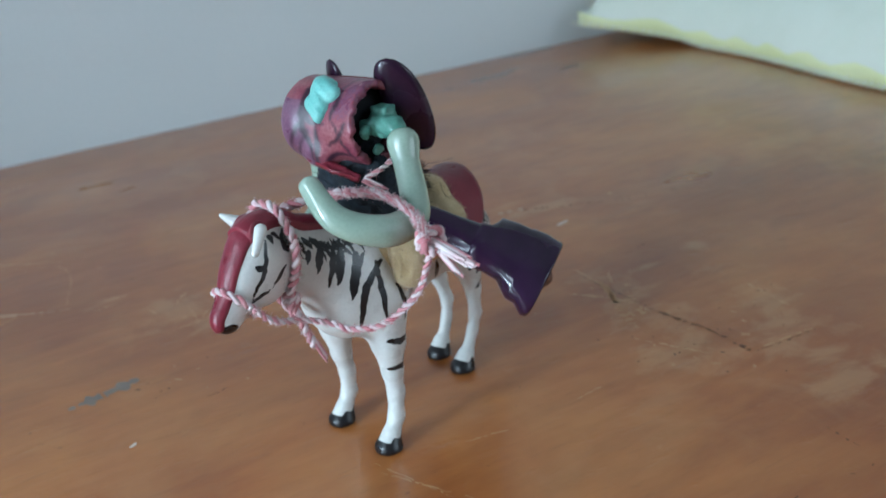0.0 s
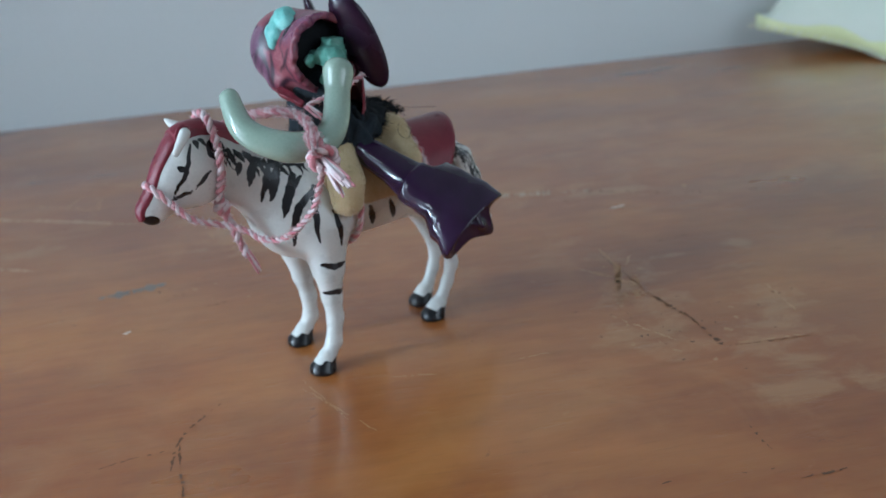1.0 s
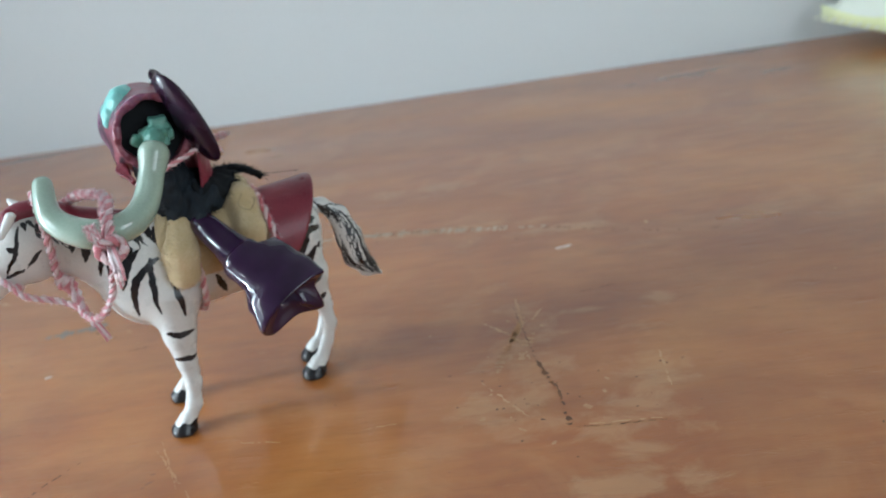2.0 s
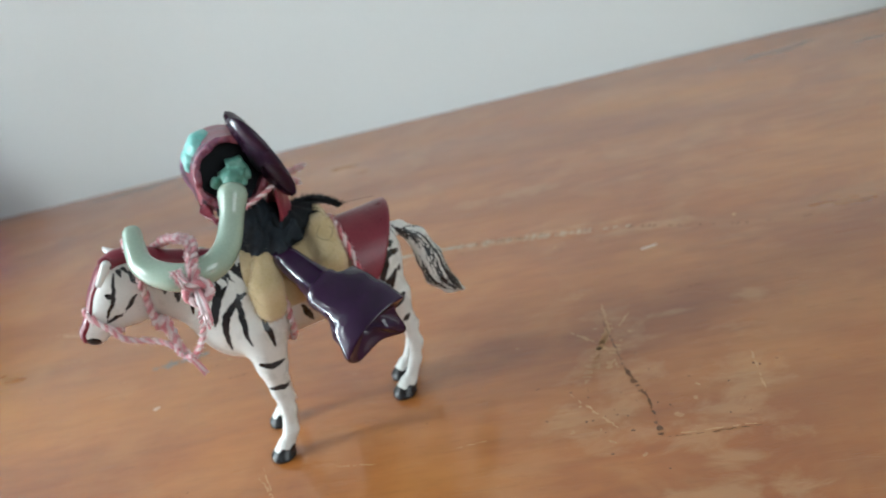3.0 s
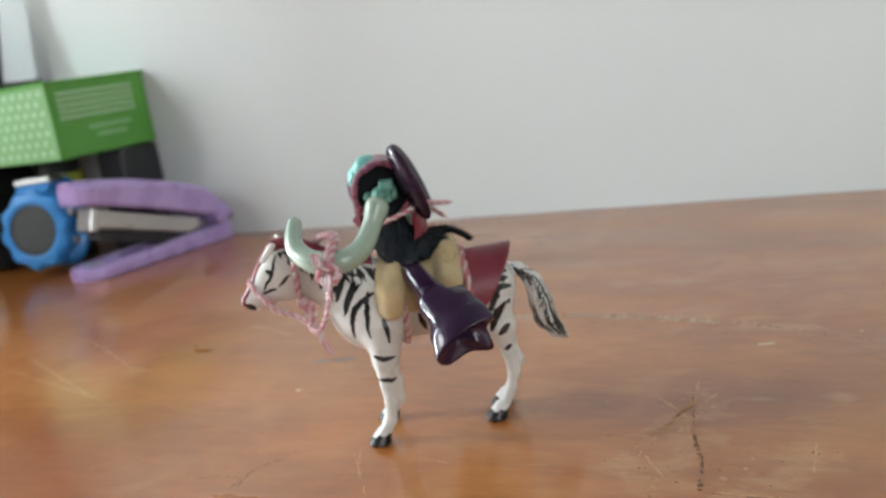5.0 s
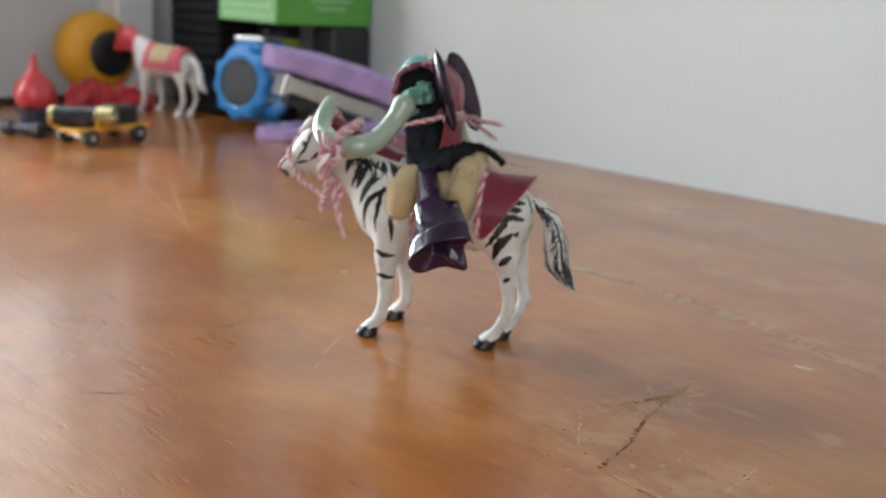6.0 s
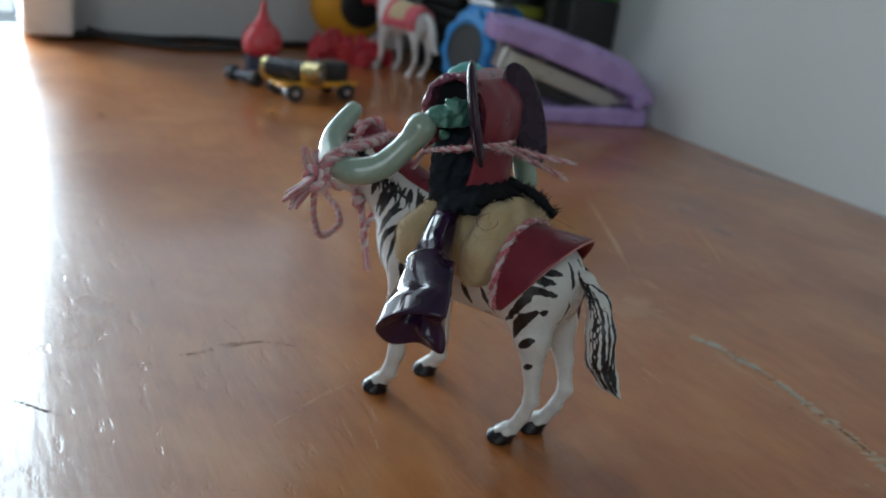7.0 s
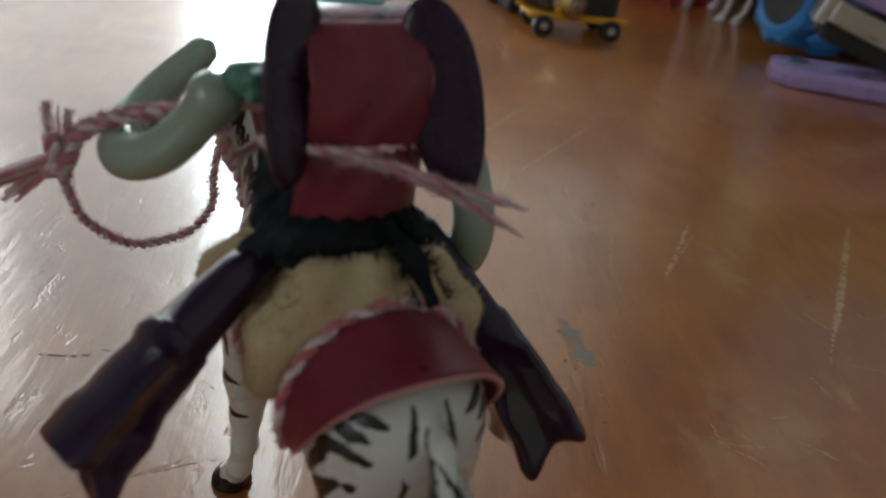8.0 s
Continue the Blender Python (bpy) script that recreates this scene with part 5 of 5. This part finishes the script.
# ---- things at the table's far end ----
def stapler():
    """A lilac hand stapler, open at the front, resting on its base; its length runs along y."""
    ob = empty("stapler", pose(-0.3505, 0.186, 0, 0, 0, -14), "lilac plastic stapler standing on the table against the wall", "stapler")
    base = bmesh.new()
    n = 26
    rings = []
    for s in np.linspace(0, 1, n):
        y = s * 0.122
        w = 0.0175 * (1 - 0.55 * max(0.0, 1 - s / 0.12) ** 2.4) - 0.002 * s
        z1 = 0.0085 + 0.004 * s
        rings.append([(w * x, y, z) for x, z in ((-1, 0.001), (-1, z1 - 0.003), (-0.86, z1), (0.86, z1), (1, z1 - 0.003), (1, 0.001), (0.9, 0), (-0.9, 0))])
    v, f = loft(rings)
    part("base", mesh_of("base", v, f, [LILAC], smooth=False), None, ob)
    rings = []
    for s in np.linspace(0, 1, n):
        y = 0.006 + s * 0.118
        low = 0.051 - 0.036 * s ** 1.15
        top = 0.0665 - 0.03 * s ** 1.6 - 0.012 * max(0, s - 0.85) / 0.15
        w = 0.0165 * (1 - 0.35 * max(0.0, 1 - s / 0.08) ** 2)
        m = (low + top) / 2
        rings.append([(w * x, y, z) for x, z in ((-0.92, low), (-1, low + 0.002), (-1, top - 0.005), (-0.8, top - 0.001), (-0.4, top), (0.4, top), (0.8, top - 0.001), (1, top - 0.005), (1, low + 0.002), (0.92, low))])
    v, f = loft(rings)
    part("arm", mesh_of("arm", v, f, [LILAC], smooth=False), None, ob)
    tilt = pose(0, 0.016, 0.036, -17, 0, 0)
    part("magazine", box((0.017, 0.082, 0.012), (0, 0.044, 0.004), 0.0008), STEEL, ob, "steel staple magazine", m=tilt)
    part("nose_plate", box((0.0175, 0.006, 0.016), (0, 0.0, 0.003), 0.0008), STEEL, ob, "steel nose", m=tilt)
    part("channel", box((0.013, 0.09, 0.008), (0, 0.05, -0.0066), 0.0005), BLACK_PLASTIC, ob, "black channel", m=tilt)
    part("anvil", box((0.012, 0.01, 0.0012), (0, 0.013, 0.0096), 0.0003), STEEL, ob, "steel anvil plate")
    part("hinge", lathe(((0.0045, -0.0186), (0.005, -0.018), (0.005, 0.018), (0.0045, 0.0186)), 16, None, pose(0, 0.113, 0.018, 0, 90, 0)), LILAC, ob)
    part("spring", box((0.01, 0.02, 0.006), (0, 0.1, 0.0155), 0.001), STEEL, ob)
    return ob


stapler()


def watch():
    """A chunky blue sports watch standing on its strap, its face turned to the room."""
    ob = empty("wristwatch", pose(-0.399, 0.208, 0.0, 0, 0, 14), "blue rubber sports watch standing on its strap", "watch")
    flat = pose(0, 0, 0.034, 82, 0, 0) @ Matrix.Scale(1.1, 4)
    case = lathe(((0.020, -0.007), (0.0232, -0.005), (0.0235, 0.002), (0.022, 0.0055), (0.0185, 0.007), (0.0165, 0.0062), (0.0160, 0.0045)), 40)
    for k, v in enumerate(case.verts):
        a = math.atan2(v.co.y, v.co.x)
        r = math.hypot(v.co.x, v.co.y)
        if r > 0.0195:
            g = 1 + 0.06 * math.copysign(1, math.sin(10 * a)) * min(1, abs(math.sin(10 * a)) * 3)
            v.co.x, v.co.y = v.co.x * g, v.co.y * g * 1.08
    part("case", case, BLUE, ob, "notched blue bezel", m=flat)
    part("glass", lathe(((0.0164, 0.0040), (0.0164, 0.0052), (0.0150, 0.0056)), 40), WATCH_GLASS, ob, "dark round glass", m=flat)
    part("dial_ring", lathe(((0.0162, 0.0052), (0.0160, 0.0064), (0.0148, 0.0064), (0.0146, 0.0058)), 40), BLACK_PLASTIC, ob, m=flat)
    for side in (1, -1):
        line, _ = even(smooth_line([(0, 0.003, 0.036 + side * 0.024), (0, 0.012, 0.036 + side * 0.0295), (0, 0.026, 0.036 + side * 0.029), (0, 0.038, 0.036 + side * 0.02), (0, 0.043, 0.036 + side * 0.003)]), 0.003)
        rings = []
        for p in line:
            d = np.array((0, p[1] - 0.02, p[2] - 0.036))
            d /= np.linalg.norm(d) + 1e-9
            rings.append([p + np.array((sx * 0.0125, 0, 0)) + d * sd * 0.0016 for sx, sd in ((-1, -1), (1, -1), (1, 1), (-1, 1))])
        v, f = loft(rings)
        part("strap", mesh_of("strap", v, f, [BLUE], smooth=False), None, ob)
    part("buckle", box((0.028, 0.018, 0.004), (0, 0.014, 0.0672), 0.001), STEEL, ob, "grey metal buckle")
    for z in (-0.009, 0.009):
        part("button", lathe(((0.0022, 0), (0.0026, 0.0015), (0.002, 0.003)), 12, None, flat @ pose(0.0232, z, 0, 0, 90, 0)), STEEL, ob)
    return ob


watch()

# black charger standing under the card box, and a dark lamp beside it
charger = empty("charger", pose(-0.378, 0.288, 0), "black plastic charger standing against the wall", "charger")
part("case", box((0.026, 0.042, 0.0785), (0, 0, 0.03925), 0.004, 3), BLACK_PLASTIC, charger)
for dx in (-0.006, 0.006):
    part("pin", box((0.003, 0.001, 0.006), (dx, -0.0215, 0.05), 0.0003), STEEL, charger)
torch = empty("torch", pose(-0.425, 0.262, 0), "dark torch with an olive yellow ring", "torch")
part("barrel", lathe(((0.014, 0), (0.0155, 0.003), (0.0155, 0.05), (0.017, 0.055), (0.017, 0.076), (0.015, 0.0785)), 28), BLACK_PLASTIC, torch, smooth=True)
part("ring", lathe(((0.0162, 0.0575), (0.0182, 0.0585), (0.0182, 0.066), (0.0162, 0.067)), 28), OLIVE, torch, "olive yellow ring", smooth=True)


def card_box():
    ob = empty("card_box", pose(-0.3695, 0.2160, 0.0792, 0, 0, -3), "small green card gift box with a dotted side", "box")
    lx, ly, h = 0.078, 0.0915, 0.052
    part("tray", box((lx, ly, h), (-lx / 2, ly / 2, h / 2), 0.0012), GREEN, ob)
    part("side_panel", box((lx - 0.002, 0.0008, h - 0.002), (-lx / 2, -0.0005, h / 2)), PALE_GREEN, ob, "pale green dotted panel")
    dot = bmesh.new()
    bmesh.ops.create_circle(dot, cap_ends=True, segments=10, radius=0.0019, matrix=pose(0, 0, 0, 90, 0, 0))
    me = bpy.data.meshes.new("dot")
    dot.to_mesh(me)
    dot.free()
    me.materials.append(DOT_WHITE)
    for r in range(7):
        for c in range(8):
            d = new("dot", me)
            d.parent = ob
            d.location = (-0.007 - c * 0.0085 - (r % 2) * 0.0042, -0.0012, 0.006 + r * 0.0068)
    part("lid", box((lx + 0.002, ly + 0.002, 0.003), (-lx / 2, ly / 2, h + 0.0005), 0.001), GREEN, ob, "lid")
    weave = bmesh.new()
    bmesh.ops.create_cube(weave, size=1.0, matrix=Matrix.Diagonal((0.0006, 0.0024, 0.0024, 1)))
    wm = bpy.data.meshes.new("woven_square")
    weave.to_mesh(wm)
    weave.free()
    wm.materials.append(DOT_WHITE)
    for r in range(5):
        for c in range(17):
            d = new("woven_square", wm)
            d.parent = ob
            d.location = (0.0003, 0.008 + c * 0.0042, 0.028 + r * 0.0042)
    for r in range(2):
        part("printed_bar", box((0.0006, 0.04 - 0.012 * r, 0.003), (0.0003, 0.05, 0.019 - r * 0.006)), PALE_GREEN, ob)
    return ob


card_box()


def pen_basket():
    ob = empty("pen_basket", pose(-0.493, 0.262, 0), "black woven basket holding pens", "basket")
    wx, wy, h = 0.068, 0.07, 0.135
    part("liner", box((wx - 0.006, wy - 0.006, h - 0.004), (0, 0, (h - 0.004) / 2 + 0.001), 0.003), BASKET, ob)
    slat_x, slat_y = box((wx, 0.0022, 0.0072), (0, 0, 0), 0.0009, 1), box((0.0022, wy, 0.0072), (0, 0, 0), 0.0009, 1)
    mx, my = bpy.data.meshes.new("slat"), bpy.data.meshes.new("slat")
    slat_x.to_mesh(mx), slat_y.to_mesh(my)
    slat_x.free(), slat_y.free()
    for me in (mx, my):
        me.materials.append(BASKET)
    for k in range(15):
        z = 0.006 + k * 0.009
        for me, at in ((mx, (0, -wy / 2, z)), (mx, (0, wy / 2, z)), (my, (wx / 2, 0, z + 0.0015)), (my, (-wx / 2, 0, z + 0.0015))):
            s = new("slat", me)
            s.parent, s.location = ob, at
    part("rim", box((wx + 0.006, wy + 0.006, 0.006), (0, 0, h + 0.0005), 0.002), BASKET, ob)
    return ob


pen_basket()
for name, mat, x, y, lean, turn, r, high, label in (
    ("pen", PEN_RED, -0.497, 0.247, 8, 20, 0.006, 0.1, "thick brick red pen standing in the basket"),
    ("pen", PEN_VIOLET, -0.474, 0.243, 16, -70, 0.0065, 0.09, "dark violet pen leaning in the basket"),
    ("pen", BLACK_PLASTIC, -0.484, 0.275, 10, 120, 0.008, 0.06, "thick black pen standing in the basket"),
):
    ob = empty(name, pose(x, y, 0.1386, lean, 0, turn), label, "pen", "pens in the basket")
    part("barrel", lathe(((r * 0.8, 0), (r, 0.002), (r, high * 0.8), (r * 0.9, high * 0.82)), 16), mat, ob, smooth=True)
    part("cap", lathe(((r * 1.08, high * 0.8), (r * 1.1, high * 0.83), (r, high), (r * 0.5, high * 1.02)), 16), mat, ob, smooth=True)

# ---- the second toy horse, from the same mould ----
HORSE = pose(-0.4883, 0.1962, 0, 0, 0, 194)
split_toy(empty("toy_horse", HORSE, "plain white plastic toy horse standing on the table", "toy"), PLAIN_HORSE)
pv2, pf2 = nets(lambda p: np.maximum(zebra_shape(p) - 1.1, np.maximum(36 - p[..., 2], np.maximum(-24 - p[..., 0], p[..., 0] - 14))), (-26, -18, 34), (16, 18, 60), 0.9)
thing("horse_cloth", mesh_of("horse_cloth", pv2 * MM, pf2, [HORSE_RED]), "bright red cloth over the toy horse's back", "cloth", HORSE)
pv3, pf3 = nets(lambda p: np.maximum(zebra_shape(p) - 2.2, np.maximum(43 - p[..., 2], np.abs(p[..., 0] + 3) - 10)), (-16, -18, 40), (10, 18, 62), 0.9)
thing("horse_pad", mesh_of("horse_pad", pv3 * MM, pf3, [FLEECE]), "tan foam pad on the toy horse's back", "saddle pad", HORSE)
pv4, pf4 = nets(lambda p: np.maximum(zebra_shape(p) - 0.9, 29.5 - p[..., 0]), (28, -10, 42), (58, 10, 73), 0.9)
thing("horse_hood", mesh_of("horse_hood", pv4 * MM, pf4, [RED_PLASTIC]), "red hood over the toy horse's head", "cloth", HORSE)


# ---- yellow round speaker, red bulb, red plastic, toy cart with a battery, cable ----
def round_speaker():
    ob = empty("round_speaker", pose(-0.578, 0.183, -0.0, 0, 0, 92), "round yellow speaker with a black front", "speaker")
    body = lathe(((0.010, -0.018), (0.024, -0.0165), (0.033, -0.010), (0.035, 0.0), (0.033, 0.010), (0.026, 0.0165), (0.020, 0.018)), 44, None, pose(0, 0, 0.043, 90, 0, 0))
    part("shell", body, YELLOW, ob, smooth=True)
    part("grille", lathe(((0.0195, 0.0175), (0.0195, 0.0195), (0.0165, 0.0215), (0.008, 0.0205)), 36, None, pose(0.004, 0, 0.043, 90, 0, 0)), BLACK_PLASTIC, ob, "black round front", smooth=True)
    part("foot", box((0.036, 0.03, 0.014), (0, 0, 0.007), 0.004, 3), YELLOW, ob)
    return ob


round_speaker()
bulb = empty("red_bulb", pose(-0.4465, 0.0685, 0), "shiny red onion-shaped cap on a dark blue base", "toy")
part("cap", lathe(((0.0105, 0.0165), (0.0127, 0.019), (0.0140, 0.0245), (0.0134, 0.030), (0.0102, 0.0355), (0.005, 0.0405), (0.0026, 0.046), (0.0016, 0.0535), (0.001, 0.0545)), 36), RED_PLASTIC, bulb, smooth=True)
part("base", lathe(((0.0105, 0), (0.0113, 0.001), (0.0113, 0.013), (0.0104, 0.0164)), 30), NAVY_PLASTIC, bulb, "dark blue base")
part("band", lathe(((0.0115, 0.0128), (0.0125, 0.0135), (0.0125, 0.016), (0.0115, 0.0168)), 30), NAVY_PLASTIC, bulb)
block = empty("dark_block", pose(-0.431, 0.052, 0, 0, 0, 25), "small dark blue plastic toy wheel set lying on the table", "toy")
part("axle", lathe(((0.003, -0.011), (0.0034, -0.0105), (0.0034, 0.0105), (0.003, 0.011)), 10, None, pose(0, 0, 0.0052, 0, 90, 0)), NAVY_PLASTIC, block)
for dx in (-0.0115, 0.0115):
    part("wheel", lathe(((0.004, -0.004), (0.0052, -0.003), (0.0052, 0.003), (0.004, 0.004)), 20, None, pose(dx, 0, 0.0052, 0, 90, 0)), BLACK_PLASTIC, block)


def toy_cart():
    ob = empty("toy_cart", pose(-0.3895, 0.0857, 0, 0, 0, 100), "yellow plastic toy cart with black wheels", "toy cart")
    part("deck", box((0.052, 0.024, 0.002), (0, 0, 0.0094), 0.0006), YELLOW, ob)
    for y in (-0.0125, 0.0125):
        part("rail", box((0.056, 0.0016, 0.0028), (0, y, 0.0108), 0.0005), YELLOW, ob)
    for x in (-0.019, 0.019):
        part("axle", lathe(((0.001, -0.014), (0.0012, -0.0138), (0.0012, 0.0138), (0.001, 0.014)), 8, None, pose(x, 0, 0.0056, 90, 0, 0)), STEEL, ob)
        for y in (-0.0125, 0.0125):
            wheel = part("wheel", lathe(((0.0035, -0.0028), (0.0056, -0.0022), (0.0056, 0.0022), (0.0035, 0.0028)), 22, None, pose(x, y, 0.0056, 90, 0, 0)), BLACK_PLASTIC, ob)
            part("hub", lathe(((0.0018, -0.0031), (0.002, -0.003), (0.002, 0.003), (0.0018, 0.0031)), 12, None, pose(x, y, 0.0056, 90, 0, 0)), STEEL, wheel)
    part("motor", box((0.02, 0.017, 0.013), (0.013, -0.001, 0.0174), 0.002), BLACK_PLASTIC, ob, "black motor block")
    return ob


toy_cart()
battery = empty("battery", pose(-0.388, 0.0725, 0.0172, 0, 88, 38) @ Matrix.Scale(0.97, 4), "black battery with a gold end lying on the toy cart", "battery")
part("wrap", lathe(((0.0066, -0.0225), (0.0072, -0.022), (0.0072, 0.011), (0.0072, 0.0112)), 28), BATTERY, battery)
part("gold_band", lathe(((0.00722, 0.0106), (0.00725, 0.0108), (0.00725, 0.0212), (0.0066, 0.0218)), 28), GOLD, battery, "gold foil end")
part("stripe", lathe(((0.00722, -0.0222), (0.00725, -0.0218), (0.00725, -0.0188), (0.0072, -0.0186)), 28), GOLD, battery, "thin gold stripe")
part("terminal", lathe(((0.0026, 0.0216), (0.0026, 0.0228), (0.0022, 0.0232)), 16), STEEL, battery)


def wrapper_piece():
    """Stiff red film crumpled into folds and loops."""
    r2 = random.Random(77)
    pieces = []
    for k in range(9):
        cx, cy, turn, tall, long = r2.uniform(-24, 24), r2.uniform(-9, 9), r2.uniform(0, math.pi), r2.uniform(14, 30), r2.uniform(20, 34)
        bend, lean = r2.uniform(-1.2, 1.2), r2.uniform(-0.5, 0.5)
        rings = []
        for i in range(15):
            s = i / 14 - 0.5
            a = turn + bend * s
            x, y = cx + long * s * math.cos(a), cy + 0.55 * long * s * math.sin(a)
            top = tall * (1 - 1.6 * s * s) * (0.85 + 0.15 * math.sin(i * 1.9 + k))
            nx, ny = -math.sin(a), math.cos(a)
            ring = []
            for j in range(9):
                h = j / 8
                out = 5.0 * math.sin(h * 3.0 + 0.8 * i + k) * 0.5 + lean * top * h + 1.3 * math.sin(i * 2.3 + j)
                ring.append((x + nx * out, y + ny * out, top * h))
            rings.append(ring + [(p[0] + nx * 0.5, p[1] + ny * 0.5, p[2]) for p in ring[::-1]])
        pieces.append(loft(rings))
    return pieces


wrapper = empty("crumpled_wrapper", pose(-0.528, 0.158, 0, 0, 0, 68), "crumpled shiny red plastic wrapper on the table", "wrapper")
for v, f in wrapper_piece():
    v = np.array(v, float)
    v[:, 2] -= v[:, 2].min()
    v[:, :2] *= 1.3
    part("fold", mesh_of("fold", v * MM, f, [RED_PLASTIC], smooth=False), None, wrapper)
line = smooth_line([(LEFT_X + 0.016, -0.045, 0.003), (LEFT_X + 0.012, -0.01, 0.003), (LEFT_X + 0.02, 0.02, 0.003), (LEFT_X + 0.012, 0.06, 0.003), (LEFT_X + 0.016, 0.11, 0.003), (LEFT_X + 0.012, 0.17, 0.003)])
v, f = tube(even(line, 0.004)[0], 0.003, 10)
thing("black_cable", mesh_of("black_cable", v, f, [BLACK_PLASTIC]), "black cable lying along the foot of the wall", "cable")
v, f = tube(even(smooth_line([(LEFT_X + 0.02, -0.03, 0.009), (LEFT_X + 0.03, 0.0, 0.0025), (LEFT_X + 0.05, 0.04, 0.0025), (LEFT_X + 0.045, 0.09, 0.0025)]), 0.004)[0], 0.0022, 10)
thing("black_cable", mesh_of("black_cable", v, f, [BLACK_PLASTIC]), "thin black cable curling on the table", "cable")


# ---- the yellow cushion at the other end ----
def cushion():
    nx, ny = 60, 44
    x0, x1, y0, y1 = 0.302, 0.74, -0.06, 0.296
    top, low = [], []
    for i in range(nx + 1):
        for j in range(ny + 1):
            u, w = i / nx, j / ny
            edge = min(1.0, 7 * min(u, 1 - u, w, 1 - w)) ** 0.5
            x, y = x0 + (x1 - x0) * u, y0 + (y1 - y0) * w
            lift = 0.012 * max(0.0, w - 0.8) / 0.2 * max(0.0, 1 - u * 4)
            h = 0.009 + 0.092 * edge * (0.5 + 0.5 * math.sin(math.pi * min(max(u, 0.02), 0.98))) + 0.004 * math.sin(9 * u + 5 * w) * edge + 0.0022 * math.sin(62 * w + 3 * math.sin(9 * w)) * math.exp(-u * 16)
            wob = 0.004 * math.sin(11 * w + 2 * u) * (1 - u) - 0.034 * max(0.0, (w - 0.84) / 0.16) ** 1.4 * (1 - u)
            top.append((x + wob, y, lift + h))
            low.append((x + wob, y, lift + 0.0006))
    w, n = ny + 1, len(top)
    faces, index = [], []
    for i in range(nx):
        for j in range(ny):
            a = i * w + j
            faces += [(a, a + w, a + w + 1, a + 1), (n + a, n + a + 1, n + a + w + 1, n + a + w)]
            index += [1 if i < 3 else 0, 0]
    rim = [i * w for i in range(nx + 1)] + [nx * w + j for j in range(1, ny + 1)] + [i * w + ny for i in range(nx - 1, -1, -1)] + list(range(ny - 1, 0, -1))
    for a, b in zip(rim, rim[1:] + rim[:1]):
        faces.append((a, n + a, n + b, b))
        index.append(0)
    ob = thing("cushion", mesh_of("cushion", np.array(top + low), faces, [PILLOW, PILLOW_EDGE], index), "soft yellow cotton cushion with pale stitched hem on the table", "cushion")
    rnd2 = random.Random(9)
    pieces = []
    for k in range(90):
        y = y0 + 0.01 + k * 0.0039
        w = (y - y0) / (y1 - y0)
        lift = 0.012 * max(0.0, w - 0.8) / 0.2
        x = x0 + 0.004 * math.sin(11 * w) - 0.034 * max(0.0, (w - 0.84) / 0.16) ** 1.4 - 0.0006
        pieces.append((*tube(np.array([(x + 0.001, y, lift + 0.0035), (x - 0.0012, y + 0.0013, lift + 0.002), (x + 0.0004, y + 0.0027, lift + 0.0009)]), 0.0007 * rnd2.uniform(0.8, 1.2), 5), 0))
    v, f, k = joined(pieces)
    part("stitched_hem", mesh_of("stitched_hem", v, f, [PILLOW_EDGE]), None, ob, "pale zigzag stitching")


cushion()
